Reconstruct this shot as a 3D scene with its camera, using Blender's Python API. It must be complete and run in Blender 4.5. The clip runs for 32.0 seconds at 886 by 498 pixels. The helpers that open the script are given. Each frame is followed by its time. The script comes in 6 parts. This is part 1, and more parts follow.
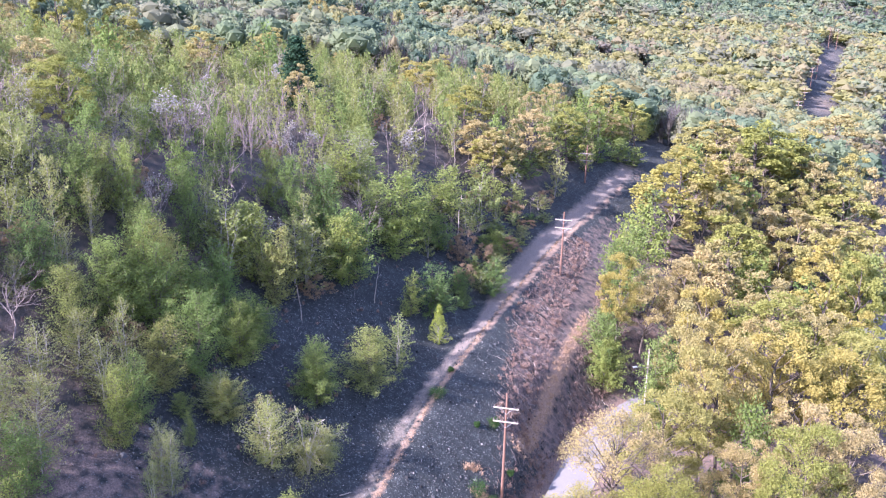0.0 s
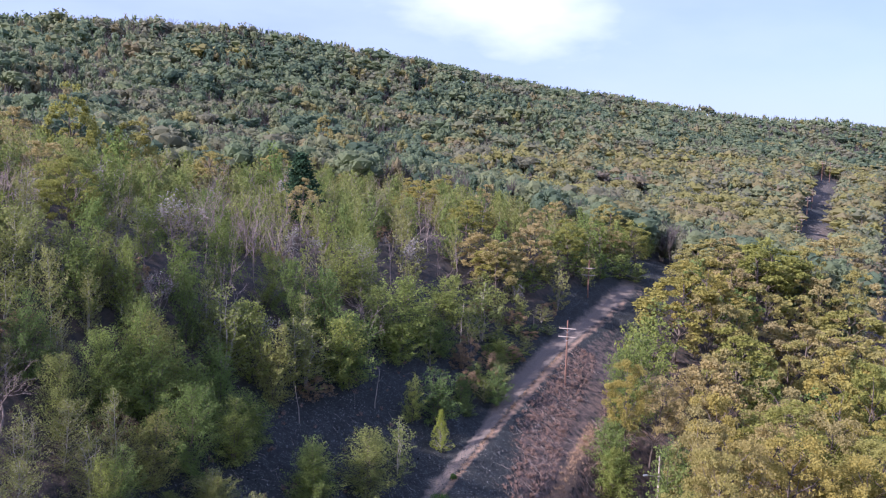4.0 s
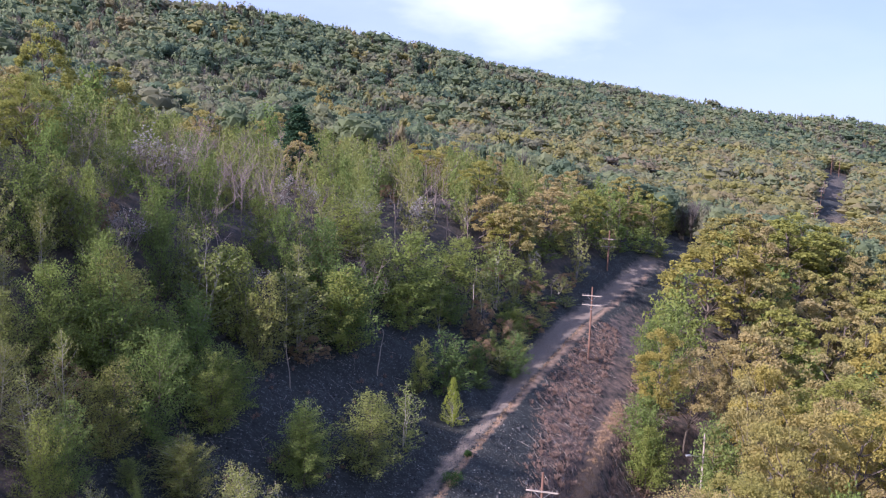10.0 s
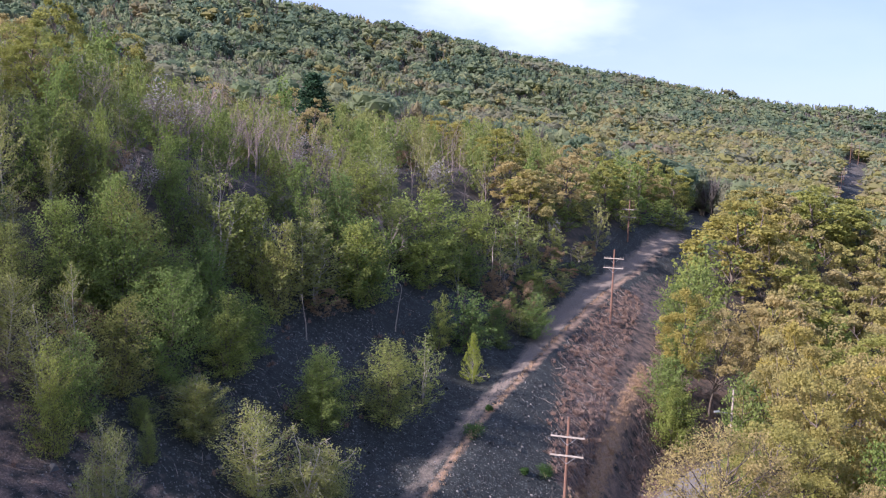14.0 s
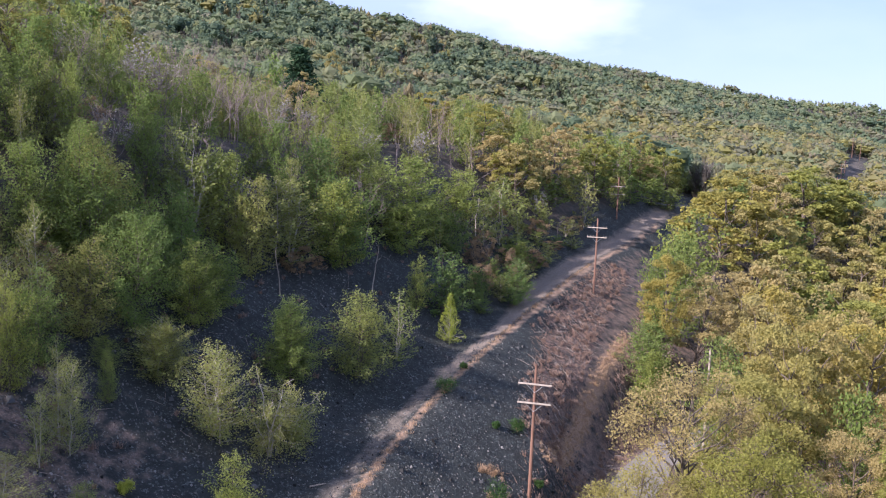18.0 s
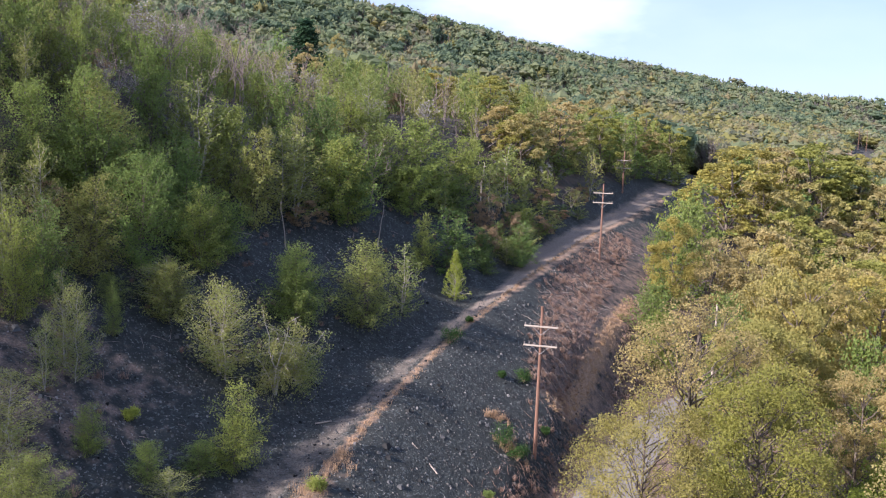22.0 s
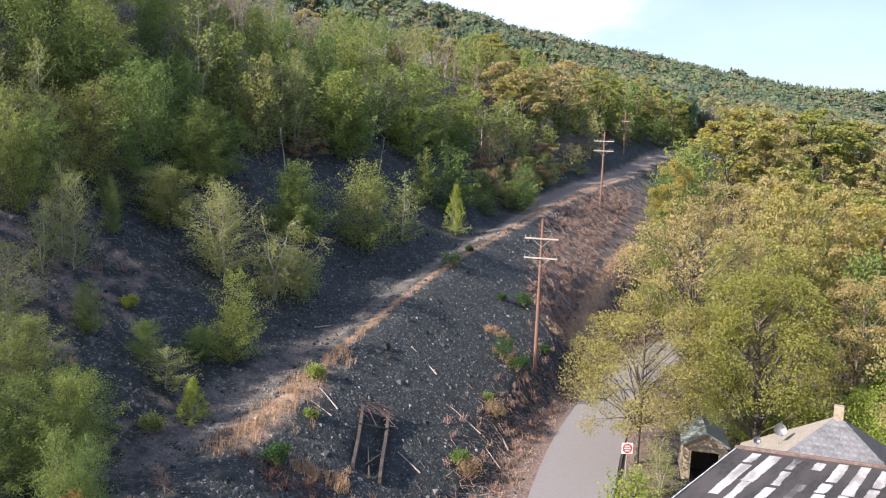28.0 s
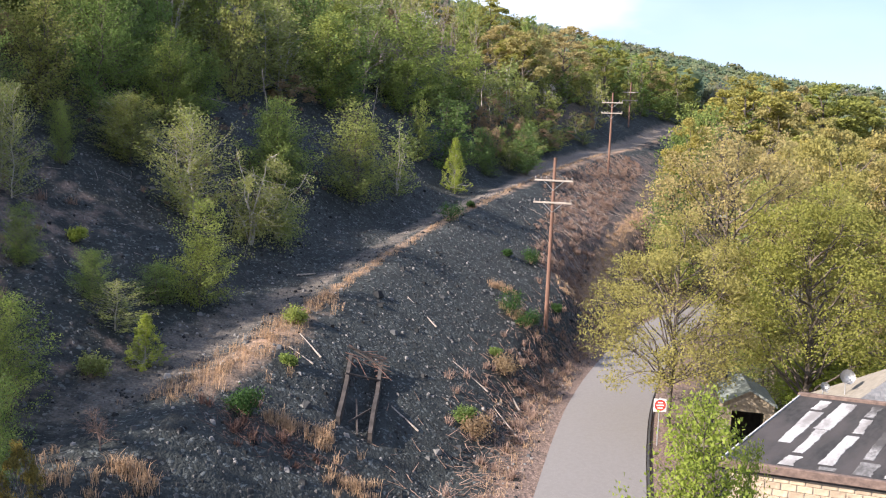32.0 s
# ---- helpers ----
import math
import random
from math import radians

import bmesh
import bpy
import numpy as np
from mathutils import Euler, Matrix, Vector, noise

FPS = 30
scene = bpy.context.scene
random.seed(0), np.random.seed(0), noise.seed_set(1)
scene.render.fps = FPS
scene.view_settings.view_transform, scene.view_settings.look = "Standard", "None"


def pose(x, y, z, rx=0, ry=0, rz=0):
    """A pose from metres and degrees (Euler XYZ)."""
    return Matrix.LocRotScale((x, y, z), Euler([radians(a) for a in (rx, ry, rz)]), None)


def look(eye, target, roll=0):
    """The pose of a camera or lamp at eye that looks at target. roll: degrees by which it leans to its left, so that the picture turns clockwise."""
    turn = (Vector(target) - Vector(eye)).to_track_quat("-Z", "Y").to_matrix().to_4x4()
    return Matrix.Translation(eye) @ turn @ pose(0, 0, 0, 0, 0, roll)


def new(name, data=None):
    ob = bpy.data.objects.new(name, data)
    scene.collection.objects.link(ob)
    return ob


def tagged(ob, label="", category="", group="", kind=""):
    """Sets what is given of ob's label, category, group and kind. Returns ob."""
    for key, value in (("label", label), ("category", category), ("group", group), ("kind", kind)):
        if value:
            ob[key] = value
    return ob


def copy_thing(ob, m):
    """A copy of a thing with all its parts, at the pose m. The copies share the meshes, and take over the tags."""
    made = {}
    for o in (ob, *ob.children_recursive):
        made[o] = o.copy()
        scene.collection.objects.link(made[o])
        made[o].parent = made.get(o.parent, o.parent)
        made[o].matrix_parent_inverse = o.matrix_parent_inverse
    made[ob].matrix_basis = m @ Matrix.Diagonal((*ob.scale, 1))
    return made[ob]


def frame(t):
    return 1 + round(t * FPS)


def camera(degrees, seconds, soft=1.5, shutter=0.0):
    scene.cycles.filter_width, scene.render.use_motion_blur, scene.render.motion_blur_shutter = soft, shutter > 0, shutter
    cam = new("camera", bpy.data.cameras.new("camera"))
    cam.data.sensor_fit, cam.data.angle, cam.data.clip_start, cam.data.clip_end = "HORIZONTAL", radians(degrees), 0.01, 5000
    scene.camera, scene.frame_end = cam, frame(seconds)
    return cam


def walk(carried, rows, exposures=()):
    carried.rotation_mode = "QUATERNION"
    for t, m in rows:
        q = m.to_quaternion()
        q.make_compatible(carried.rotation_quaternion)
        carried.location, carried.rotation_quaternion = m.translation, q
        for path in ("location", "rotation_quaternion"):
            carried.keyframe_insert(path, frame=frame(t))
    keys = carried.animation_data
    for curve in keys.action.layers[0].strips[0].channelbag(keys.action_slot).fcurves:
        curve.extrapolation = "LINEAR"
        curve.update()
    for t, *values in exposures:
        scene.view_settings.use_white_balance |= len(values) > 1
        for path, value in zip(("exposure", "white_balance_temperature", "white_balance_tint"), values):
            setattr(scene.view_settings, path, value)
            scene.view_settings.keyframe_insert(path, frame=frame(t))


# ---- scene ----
cam = camera(55.56, 32.0, soft=1.15)
PATH = [
    (0, (-16.638, -71.802, 42.736), (-15.288, -62.200, 40.290), 1.83),
    (0.5, (-16.746, -71.804, 42.192), (-15.397, -62.139, 40.009), 1.85),
    (1, (-16.678, -71.939, 41.759), (-15.352, -62.130, 40.333), 1.79),
    (1.5, (-16.722, -72.073, 41.164), (-15.405, -62.200, 40.272), 1.76),
    (2, (-16.722, -71.744, 40.763), (-15.403, -61.871, 39.875), 1.79),
    (4.5, (-16.463, -71.615, 38.320), (-15.155, -61.740, 37.450), 1.79),
    (6, (-16.416, -69.850, 36.838), (-15.105, -59.978, 35.933), 2.14),
    (8, (-16.276, -65.136, 34.543), (-14.945, -55.263, 33.673), 2.31),
    (9, (-16.305, -62.302, 33.460), (-14.960, -52.433, 32.576), 2.50),
    (10, (-16.374, -59.635, 32.350), (-15.042, -49.765, 31.455), 2.57),
    (11, (-16.426, -58.391, 31.153), (-15.149, -48.516, 30.226), 2.19),
    (12, (-17.313, -58.189, 30.041), (-16.093, -48.308, 29.105), 2.18),
    (13, (-17.389, -57.894, 28.884), (-16.204, -48.010, 27.938), 2.39),
    (14.5, (-15.731, -57.808, 27.336), (-14.568, -47.921, 26.395), 2.29),
    (17, (-13.724, -58.131, 25.111), (-12.586, -48.242, 24.157), 2.48),
    (19, (-13.716, -58.274, 23.087), (-12.612, -48.382, 22.130), 2.46),
    (21, (-13.683, -58.318, 21.123), (-12.600, -48.425, 20.149), 2.47),
    (23, (-13.608, -58.508, 19.056), (-12.553, -48.613, 18.066), 2.40),
    (25.5, (-13.670, -58.713, 16.459), (-12.616, -48.819, 15.460), 2.47),
    (28, (-13.375, -58.805, 14.045), (-12.315, -48.914, 13.023), 2.55),
    (29, (-13.396, -58.564, 13.055), (-12.323, -48.677, 12.012), 2.55),
    (30, (-13.344, -57.120, 12.009), (-12.243, -47.235, 10.969), 2.53),
    (31, (-13.208, -54.916, 10.964), (-12.080, -45.034, 9.927), 2.74),
    (32, (-12.888, -52.495, 9.793), (-11.760, -42.611, 8.767), 2.60),
]
EXPOSURES = [(0, 2.18, 5350, 37), (1.4, 2.04, 5300, 37), (2.2, 1.16, 5480, 36), (5, 1.05, 5520, 34), (9, 1.06, 5580, 34), (13, 1.08, 5700, 30), (19, 1.2, 5850, 25), (25, 1.28, 6000, 20), (32, 1.34, 6200, 16)]
walk(cam, [(t, look(eye, target, roll)) for t, eye, target, roll in PATH], EXPOSURES)

# ---- light ----
SUN_AZIMUTH, SUN_ELEVATION = 247.0, 30.0   # degrees clockwise from +y, and above the horizon
world = bpy.data.worlds.new("sky")
scene.world = world
world.use_nodes = True
wn, wl = world.node_tree.nodes, world.node_tree.links
background = wn["Background"]
sky = wn.new("ShaderNodeTexSky")
sky.sky_type, sky.sun_disc = "NISHITA", False
sky.sun_elevation, sky.sun_rotation = radians(SUN_ELEVATION), radians(SUN_AZIMUTH)
sky.air_density, sky.dust_density, sky.ozone_density = 1.0, 1.6, 1.2
# thin high cloud over the whole sky
wc = wn.new("ShaderNodeTexCoord")
wm = wn.new("ShaderNodeMapping")
wm.inputs["Scale"].default_value = (1.6, 1.6, 5.0)
wnoise = wn.new("ShaderNodeTexNoise")
wnoise.inputs["Scale"].default_value, wnoise.inputs["Detail"].default_value, wnoise.inputs["Roughness"].default_value = 1.4, 5, 0.55
wr = wn.new("ShaderNodeValToRGB")
wr.color_ramp.elements[0].position, wr.color_ramp.elements[0].color = 0.38, (0.35, 0.35, 0.35, 1)
wr.color_ramp.elements[1].position, wr.color_ramp.elements[1].color = 0.74, (0.9, 0.9, 0.9, 1)
wmix = wn.new("ShaderNodeMix")
wmix.data_type = "RGBA"
wmix.inputs["B"].default_value = (4.75, 5.8, 7.9, 1)
wl.new(wc.outputs["Generated"], wm.inputs["Vector"])
wl.new(wm.outputs["Vector"], wnoise.inputs["Vector"])
wl.new(wnoise.outputs["Fac"], wr.inputs["Fac"])
wl.new(wr.outputs["Color"], wmix.inputs["Factor"])
wl.new(sky.outputs["Color"], wmix.inputs["A"])
# one brighter cloud over the ridge
wd = wn.new("ShaderNodeVectorMath")
wd.operation = "SUBTRACT"
wd.inputs[1].default_value = (0.190, 0.963, 0.191)
wl.new(wc.outputs["Generated"], wd.inputs[0])
wk = wn.new("ShaderNodeVectorMath")
wk.operation = "MULTIPLY"
wk.inputs[1].default_value = (1.0, 1.0, 2.6)
wl.new(wd.outputs["Vector"], wk.inputs[0])
wlen = wn.new("ShaderNodeVectorMath")
wlen.operation = "LENGTH"
wl.new(wk.outputs["Vector"], wlen.inputs[0])
wsoft = wn.new("ShaderNodeTexNoise")
wsoft.inputs["Scale"].default_value, wsoft.inputs["Detail"].default_value = 9.0, 5
wl.new(wk.outputs["Vector"], wsoft.inputs["Vector"])
wadd = wn.new("ShaderNodeMath")
wadd.operation = "MULTIPLY_ADD"
wadd.inputs[1].default_value = 0.22
wl.new(wsoft.outputs["Fac"], wadd.inputs[0])
wl.new(wlen.outputs["Value"], wadd.inputs[2])
wrange = wn.new("ShaderNodeMapRange")
wrange.inputs["From Min"].default_value, wrange.inputs["From Max"].default_value = 0.12, 0.27
wrange.inputs["To Min"].default_value, wrange.inputs["To Max"].default_value = 0.8, 0.0
wl.new(wadd.outputs["Value"], wrange.inputs["Value"])
wcloud = wn.new("ShaderNodeMix")
wcloud.data_type = "RGBA"
wcloud.inputs["B"].default_value = (8.6, 9.1, 9.8, 1)
wl.new(wrange.outputs["Result"], wcloud.inputs["Factor"])
wl.new(wmix.outputs["Result"], wcloud.inputs["A"])
wl.new(wcloud.outputs["Result"], background.inputs["Color"])
background.inputs["Strength"].default_value = 0.078

sun = new("sun", bpy.data.lights.new("sun", "SUN"))
sun.data.energy, sun.data.angle, sun.data.color = 4.9, radians(0.6), (1.0, 0.89, 0.74)
sun_dir = Vector((math.sin(radians(SUN_AZIMUTH)) * math.cos(radians(SUN_ELEVATION)),
                  math.cos(radians(SUN_AZIMUTH)) * math.cos(radians(SUN_ELEVATION)), math.sin(radians(SUN_ELEVATION))))
sun.matrix_world = look(sun_dir * 60, (0, 0, 0))


# ---- materials ----
def surface(name, low, high, scale=6.0, rough=0.85, bump=0.3, metal=0.0, coarse=None, stretch=(1, 1, 1), own=0.0):
    """A matt surface: fine grain between two colours, larger stains, and relief."""
    m = bpy.data.materials.new(name)
    m.use_nodes = True
    n, l = m.node_tree.nodes, m.node_tree.links
    b = n["Principled BSDF"]
    b.inputs["Roughness"].default_value, b.inputs["Metallic"].default_value = rough, metal
    tc, mp = n.new("ShaderNodeTexCoord"), n.new("ShaderNodeMapping")
    mp.inputs["Scale"].default_value = stretch
    l.new(tc.outputs["Object"], mp.inputs["Vector"])
    fine = n.new("ShaderNodeTexNoise")
    fine.inputs["Scale"].default_value, fine.inputs["Detail"].default_value = scale, 6
    l.new(mp.outputs["Vector"], fine.inputs["Vector"])
    ramp = n.new("ShaderNodeValToRGB")
    ramp.color_ramp.elements[0].position, ramp.color_ramp.elements[0].color = 0.3, (*low, 1)
    ramp.color_ramp.elements[1].position, ramp.color_ramp.elements[1].color = 0.7, (*high, 1)
    l.new(fine.outputs["Fac"], ramp.inputs["Fac"])
    colour = ramp.outputs["Color"]
    if coarse:
        big = n.new("ShaderNodeTexNoise")
        big.inputs["Scale"].default_value, big.inputs["Detail"].default_value = scale * 0.12, 4
        l.new(mp.outputs["Vector"], big.inputs["Vector"])
        stain = n.new("ShaderNodeValToRGB")
        stain.color_ramp.elements[0].position, stain.color_ramp.elements[1].position = 0.45, 0.62
        l.new(big.outputs["Fac"], stain.inputs["Fac"])
        mix = n.new("ShaderNodeMix")
        mix.data_type = "RGBA"
        mix.inputs["B"].default_value = (*coarse, 1)
        l.new(stain.outputs["Color"], mix.inputs["Factor"])
        l.new(colour, mix.inputs["A"])
        colour = mix.outputs["Result"]
    if own:
        info, hsv, mr = n.new("ShaderNodeObjectInfo"), n.new("ShaderNodeHueSaturation"), n.new("ShaderNodeMapRange")
        mr.inputs["To Min"].default_value, mr.inputs["To Max"].default_value = 1 - own, 1 + own
        l.new(info.outputs["Random"], mr.inputs["Value"])
        l.new(mr.outputs["Result"], hsv.inputs["Value"])
        l.new(colour, hsv.inputs["Color"])
        colour = hsv.outputs["Color"]
    l.new(colour, b.inputs["Base Color"])
    bp = n.new("ShaderNodeBump")
    bp.inputs["Strength"].default_value, bp.inputs["Distance"].default_value = bump, 0.05
    l.new(fine.outputs["Fac"], bp.inputs["Height"])
    l.new(bp.outputs["Normal"], b.inputs["Normal"])
    return m


def foliage(name, colours, by="object", thin=0.44, spread=0.2):
    """Leaves: light passes through them; hue by the tree, value by the leaf."""
    m = bpy.data.materials.new(name)
    m.use_nodes = True
    n, l = m.node_tree.nodes, m.node_tree.links
    n.remove(n["Principled BSDF"])
    if by == "object":
        src = n.new("ShaderNodeObjectInfo").outputs["Random"]
    else:
        a = n.new("ShaderNodeAttribute")
        a.attribute_name = "tint"
        src = a.outputs["Fac"]
    ramp = n.new("ShaderNodeValToRGB")
    while len(ramp.color_ramp.elements) < len(colours):
        ramp.color_ramp.elements.new(0.5)
    for k, c in enumerate(colours):
        ramp.color_ramp.elements[k].position, ramp.color_ramp.elements[k].color = k / max(1, len(colours) - 1), (*c, 1)
    l.new(src, ramp.inputs["Fac"])
    geo, mr, hsv = n.new("ShaderNodeNewGeometry"), n.new("ShaderNodeMapRange"), n.new("ShaderNodeHueSaturation")
    mr.inputs["To Min"].default_value, mr.inputs["To Max"].default_value = 1 - spread, 1 + spread
    l.new(geo.outputs["Random Per Island"], mr.inputs["Value"])
    l.new(mr.outputs["Result"], hsv.inputs["Value"])
    l.new(ramp.outputs["Color"], hsv.inputs["Color"])
    d, t, mix = n.new("ShaderNodeBsdfDiffuse"), n.new("ShaderNodeBsdfTranslucent"), n.new("ShaderNodeMixShader")
    l.new(hsv.outputs["Color"], d.inputs["Color"])
    l.new(hsv.outputs["Color"], t.inputs["Color"])
    mix.inputs["Fac"].default_value = thin
    l.new(d.outputs["BSDF"], mix.inputs[1])
    l.new(t.outputs["BSDF"], mix.inputs[2])
    l.new(mix.outputs["Shader"], n["Material Output"].inputs["Surface"])
    return m


M = {
    "oak_yellow": foliage("yellow oak leaves", [(0.34, 0.30, 0.088), (0.385, 0.33, 0.10), (0.265, 0.28, 0.078), (0.30, 0.305, 0.09), (0.37, 0.315, 0.12)], thin=0.5, spread=0.14),
    "oak_tan": foliage("tan oak leaves", [(0.385, 0.32, 0.135), (0.405, 0.335, 0.16), (0.35, 0.315, 0.13)], thin=0.5, spread=0.14),
    "green": foliage("spring green leaves", [(0.215, 0.275, 0.072), (0.142, 0.213, 0.072), (0.265, 0.305, 0.083), (0.168, 0.243, 0.075), (0.29, 0.298, 0.10)], thin=0.5),
    "fresh": foliage("fresh green leaves", [(0.26, 0.325, 0.065), (0.31, 0.355, 0.075)], thin=0.5),
    "birch": foliage("young birch leaves", [(0.245, 0.285, 0.095), (0.295, 0.305, 0.115), (0.21, 0.26, 0.088)], thin=0.5),
    "russet": foliage("russet leaves", [(0.27, 0.19, 0.115), (0.31, 0.23, 0.14)]),
    "olive": foliage("olive-green maple leaves", [(0.255, 0.265, 0.068), (0.275, 0.275, 0.075)], thin=0.5, spread=0.18),
    "hill": foliage("leaves of the hillside woods", [(0.18, 0.24, 0.078), (0.245, 0.283, 0.09), (0.29, 0.29, 0.115), (0.36, 0.335, 0.12), (0.39, 0.33, 0.165)], by="tint", thin=0.5),
    "pine": foliage("pine needles", [(0.045, 0.09, 0.05), (0.055, 0.10, 0.055)], thin=0.25),
    "dark": foliage("dark glossy leaves", [(0.045, 0.09, 0.03), (0.065, 0.12, 0.04)]),
    # haze put into the far leaves: paler and bluer than the near greens
    "woods": foliage("far woods leaves tinted by haze", [(0.13, 0.185, 0.125), (0.195, 0.25, 0.145), (0.255, 0.285, 0.16), (0.205, 0.185, 0.165), (0.285, 0.255, 0.15), (0.30, 0.295, 0.12)], by="tint", thin=0.58, spread=0.05),
    "bark": surface("oak bark", (0.07, 0.055, 0.045), (0.16, 0.13, 0.105), 9, bump=0.6),
    "birch_bark": surface("pale birch bark", (0.24, 0.22, 0.19), (0.40, 0.37, 0.32), 5, bump=0.2, stretch=(1, 1, 0.4)),
    "twig": surface("grey twigs", (0.15, 0.12, 0.108), (0.26, 0.21, 0.19), 4, bump=0.2, own=0.25),
    "pole": surface("weathered reddish pole wood", (0.12, 0.066, 0.046), (0.215, 0.12, 0.085), 8, bump=0.4, stretch=(1, 1, 0.15)),
    "arm": surface("grey weathered timber", (0.24, 0.205, 0.17), (0.40, 0.35, 0.30), 9, bump=0.3, stretch=(0.3, 1, 1)),
    "insulator": surface("glazed insulator", (0.10, 0.085, 0.08), (0.18, 0.16, 0.15), 8, rough=0.3, bump=0.0),
    "steel": surface("galvanised steel", (0.38, 0.39, 0.40), (0.5, 0.5, 0.5), 12, rough=0.45, metal=0.7, bump=0.1),
    "asphalt": surface("worn grey asphalt", (0.17, 0.158, 0.15), (0.225, 0.21, 0.20), 40, rough=0.9, bump=0.15, coarse=(0.185, 0.172, 0.162)),
    "kerb": surface("dark edging", (0.025, 0.025, 0.025), (0.07, 0.065, 0.06), 8, bump=0.4),
    "stone": foliage("slag stones", [(0.055, 0.058, 0.062), (0.07, 0.068, 0.066)], thin=0.0, spread=0.75),
    "post": surface("weathered brown post wood", (0.05, 0.038, 0.028), (0.16, 0.12, 0.082), 6, bump=0.8, stretch=(1, 1, 0.12)),
    "pale_stone": foliage("pale shale stones", [(0.15, 0.145, 0.14), (0.19, 0.18, 0.17)], thin=0.0, spread=0.5),
    "sapling": foliage("olive and orange sapling leaves", [(0.20, 0.17, 0.05), (0.22, 0.16, 0.055)], spread=0.4),
    "dead_wood": surface("bleached dead wood", (0.20, 0.17, 0.145), (0.38, 0.33, 0.28), 7, bump=0.4, own=0.25),
    "old_timber": surface("old rotten timber", (0.024, 0.02, 0.018), (0.068, 0.055, 0.048), 7, bump=0.6, stretch=(0.3, 0.3, 1)),
    "dry_grass": foliage("dry orange grass", [(0.37, 0.25, 0.155), (0.44, 0.31, 0.20)], thin=0.2),
    "brush": foliage("brown brush", [(0.24, 0.165, 0.13), (0.29, 0.205, 0.165)], thin=0.1),
    "litter": foliage("fallen leaves", [(0.24, 0.14, 0.085), (0.30, 0.18, 0.11)], thin=0.1),
}

def smooth(a, b, v):
    u = np.clip((np.asarray(v, float) - a) / (b - a), 0, 1)
    return u * u * (3 - 2 * u)


CREST_Y = [-140, -60, -40, -28, -20.5, -12, -2.5, 10, 19, 30, 40.5, 58, 70, 81, 130, 220]
CREST_X = [-70, -40, -30, -22, -17.9, -14.6, -11, -5.3, -0.6, 5.5, 11.8, 22, 30.5, 39, 75, 140]
ROAD_Y = [-140, -64, -41.5, -20.4, -13.1, -7, 0, 8, 15, 21, 27.5, 35, 44, 75]
ROAD_X = [-43, -17, -10, -2.7, -0.1, 2.4, 5.8, 10, 14.5, 19.5, 26, 36, 50, 100]

RIDGE_Q = [-140, -60, -20, 0, 40, 100, 160, 220, 280, 340, 600]
RIDGE_Z = [-17, -14, -11.5, -8, -3.5, -4.5, -7.5, -4.5, -1.5, 0, 0]


def soft_line(v, vs, ws, r):
    """A line through bends, rounded over a length r."""
    v = np.asarray(v, float)
    return sum(np.interp(v + k * r, vs, ws) for k in (-1, -0.5, 0, 0.5, 1)) / 5


def crest_x(y):
    return soft_line(y, CREST_Y, CREST_X, 4)


def crest_z(y):
    return soft_line(y, [-140, -60, -40, -22, 44, 80, 130, 220], [-6, -2.5, -1.4, 0.5, 10.5, 14.5, 19, 26], 5)


def road_x(y):
    return soft_line(y, ROAD_Y, ROAD_X, 4)


def ripple(x, y, size, seed):
    """Smooth uneven ground, -1 to 1, from a few waves."""
    rng = np.random.RandomState(seed)
    out = 0
    for k in range(7):
        a, f, p = rng.uniform(0, 6.28), rng.uniform(0.6, 1.8) / size, rng.uniform(0, 6.28)
        out = out + np.sin((x * np.cos(a) + y * np.sin(a)) * f * 6.28 + p)
    return out / 4


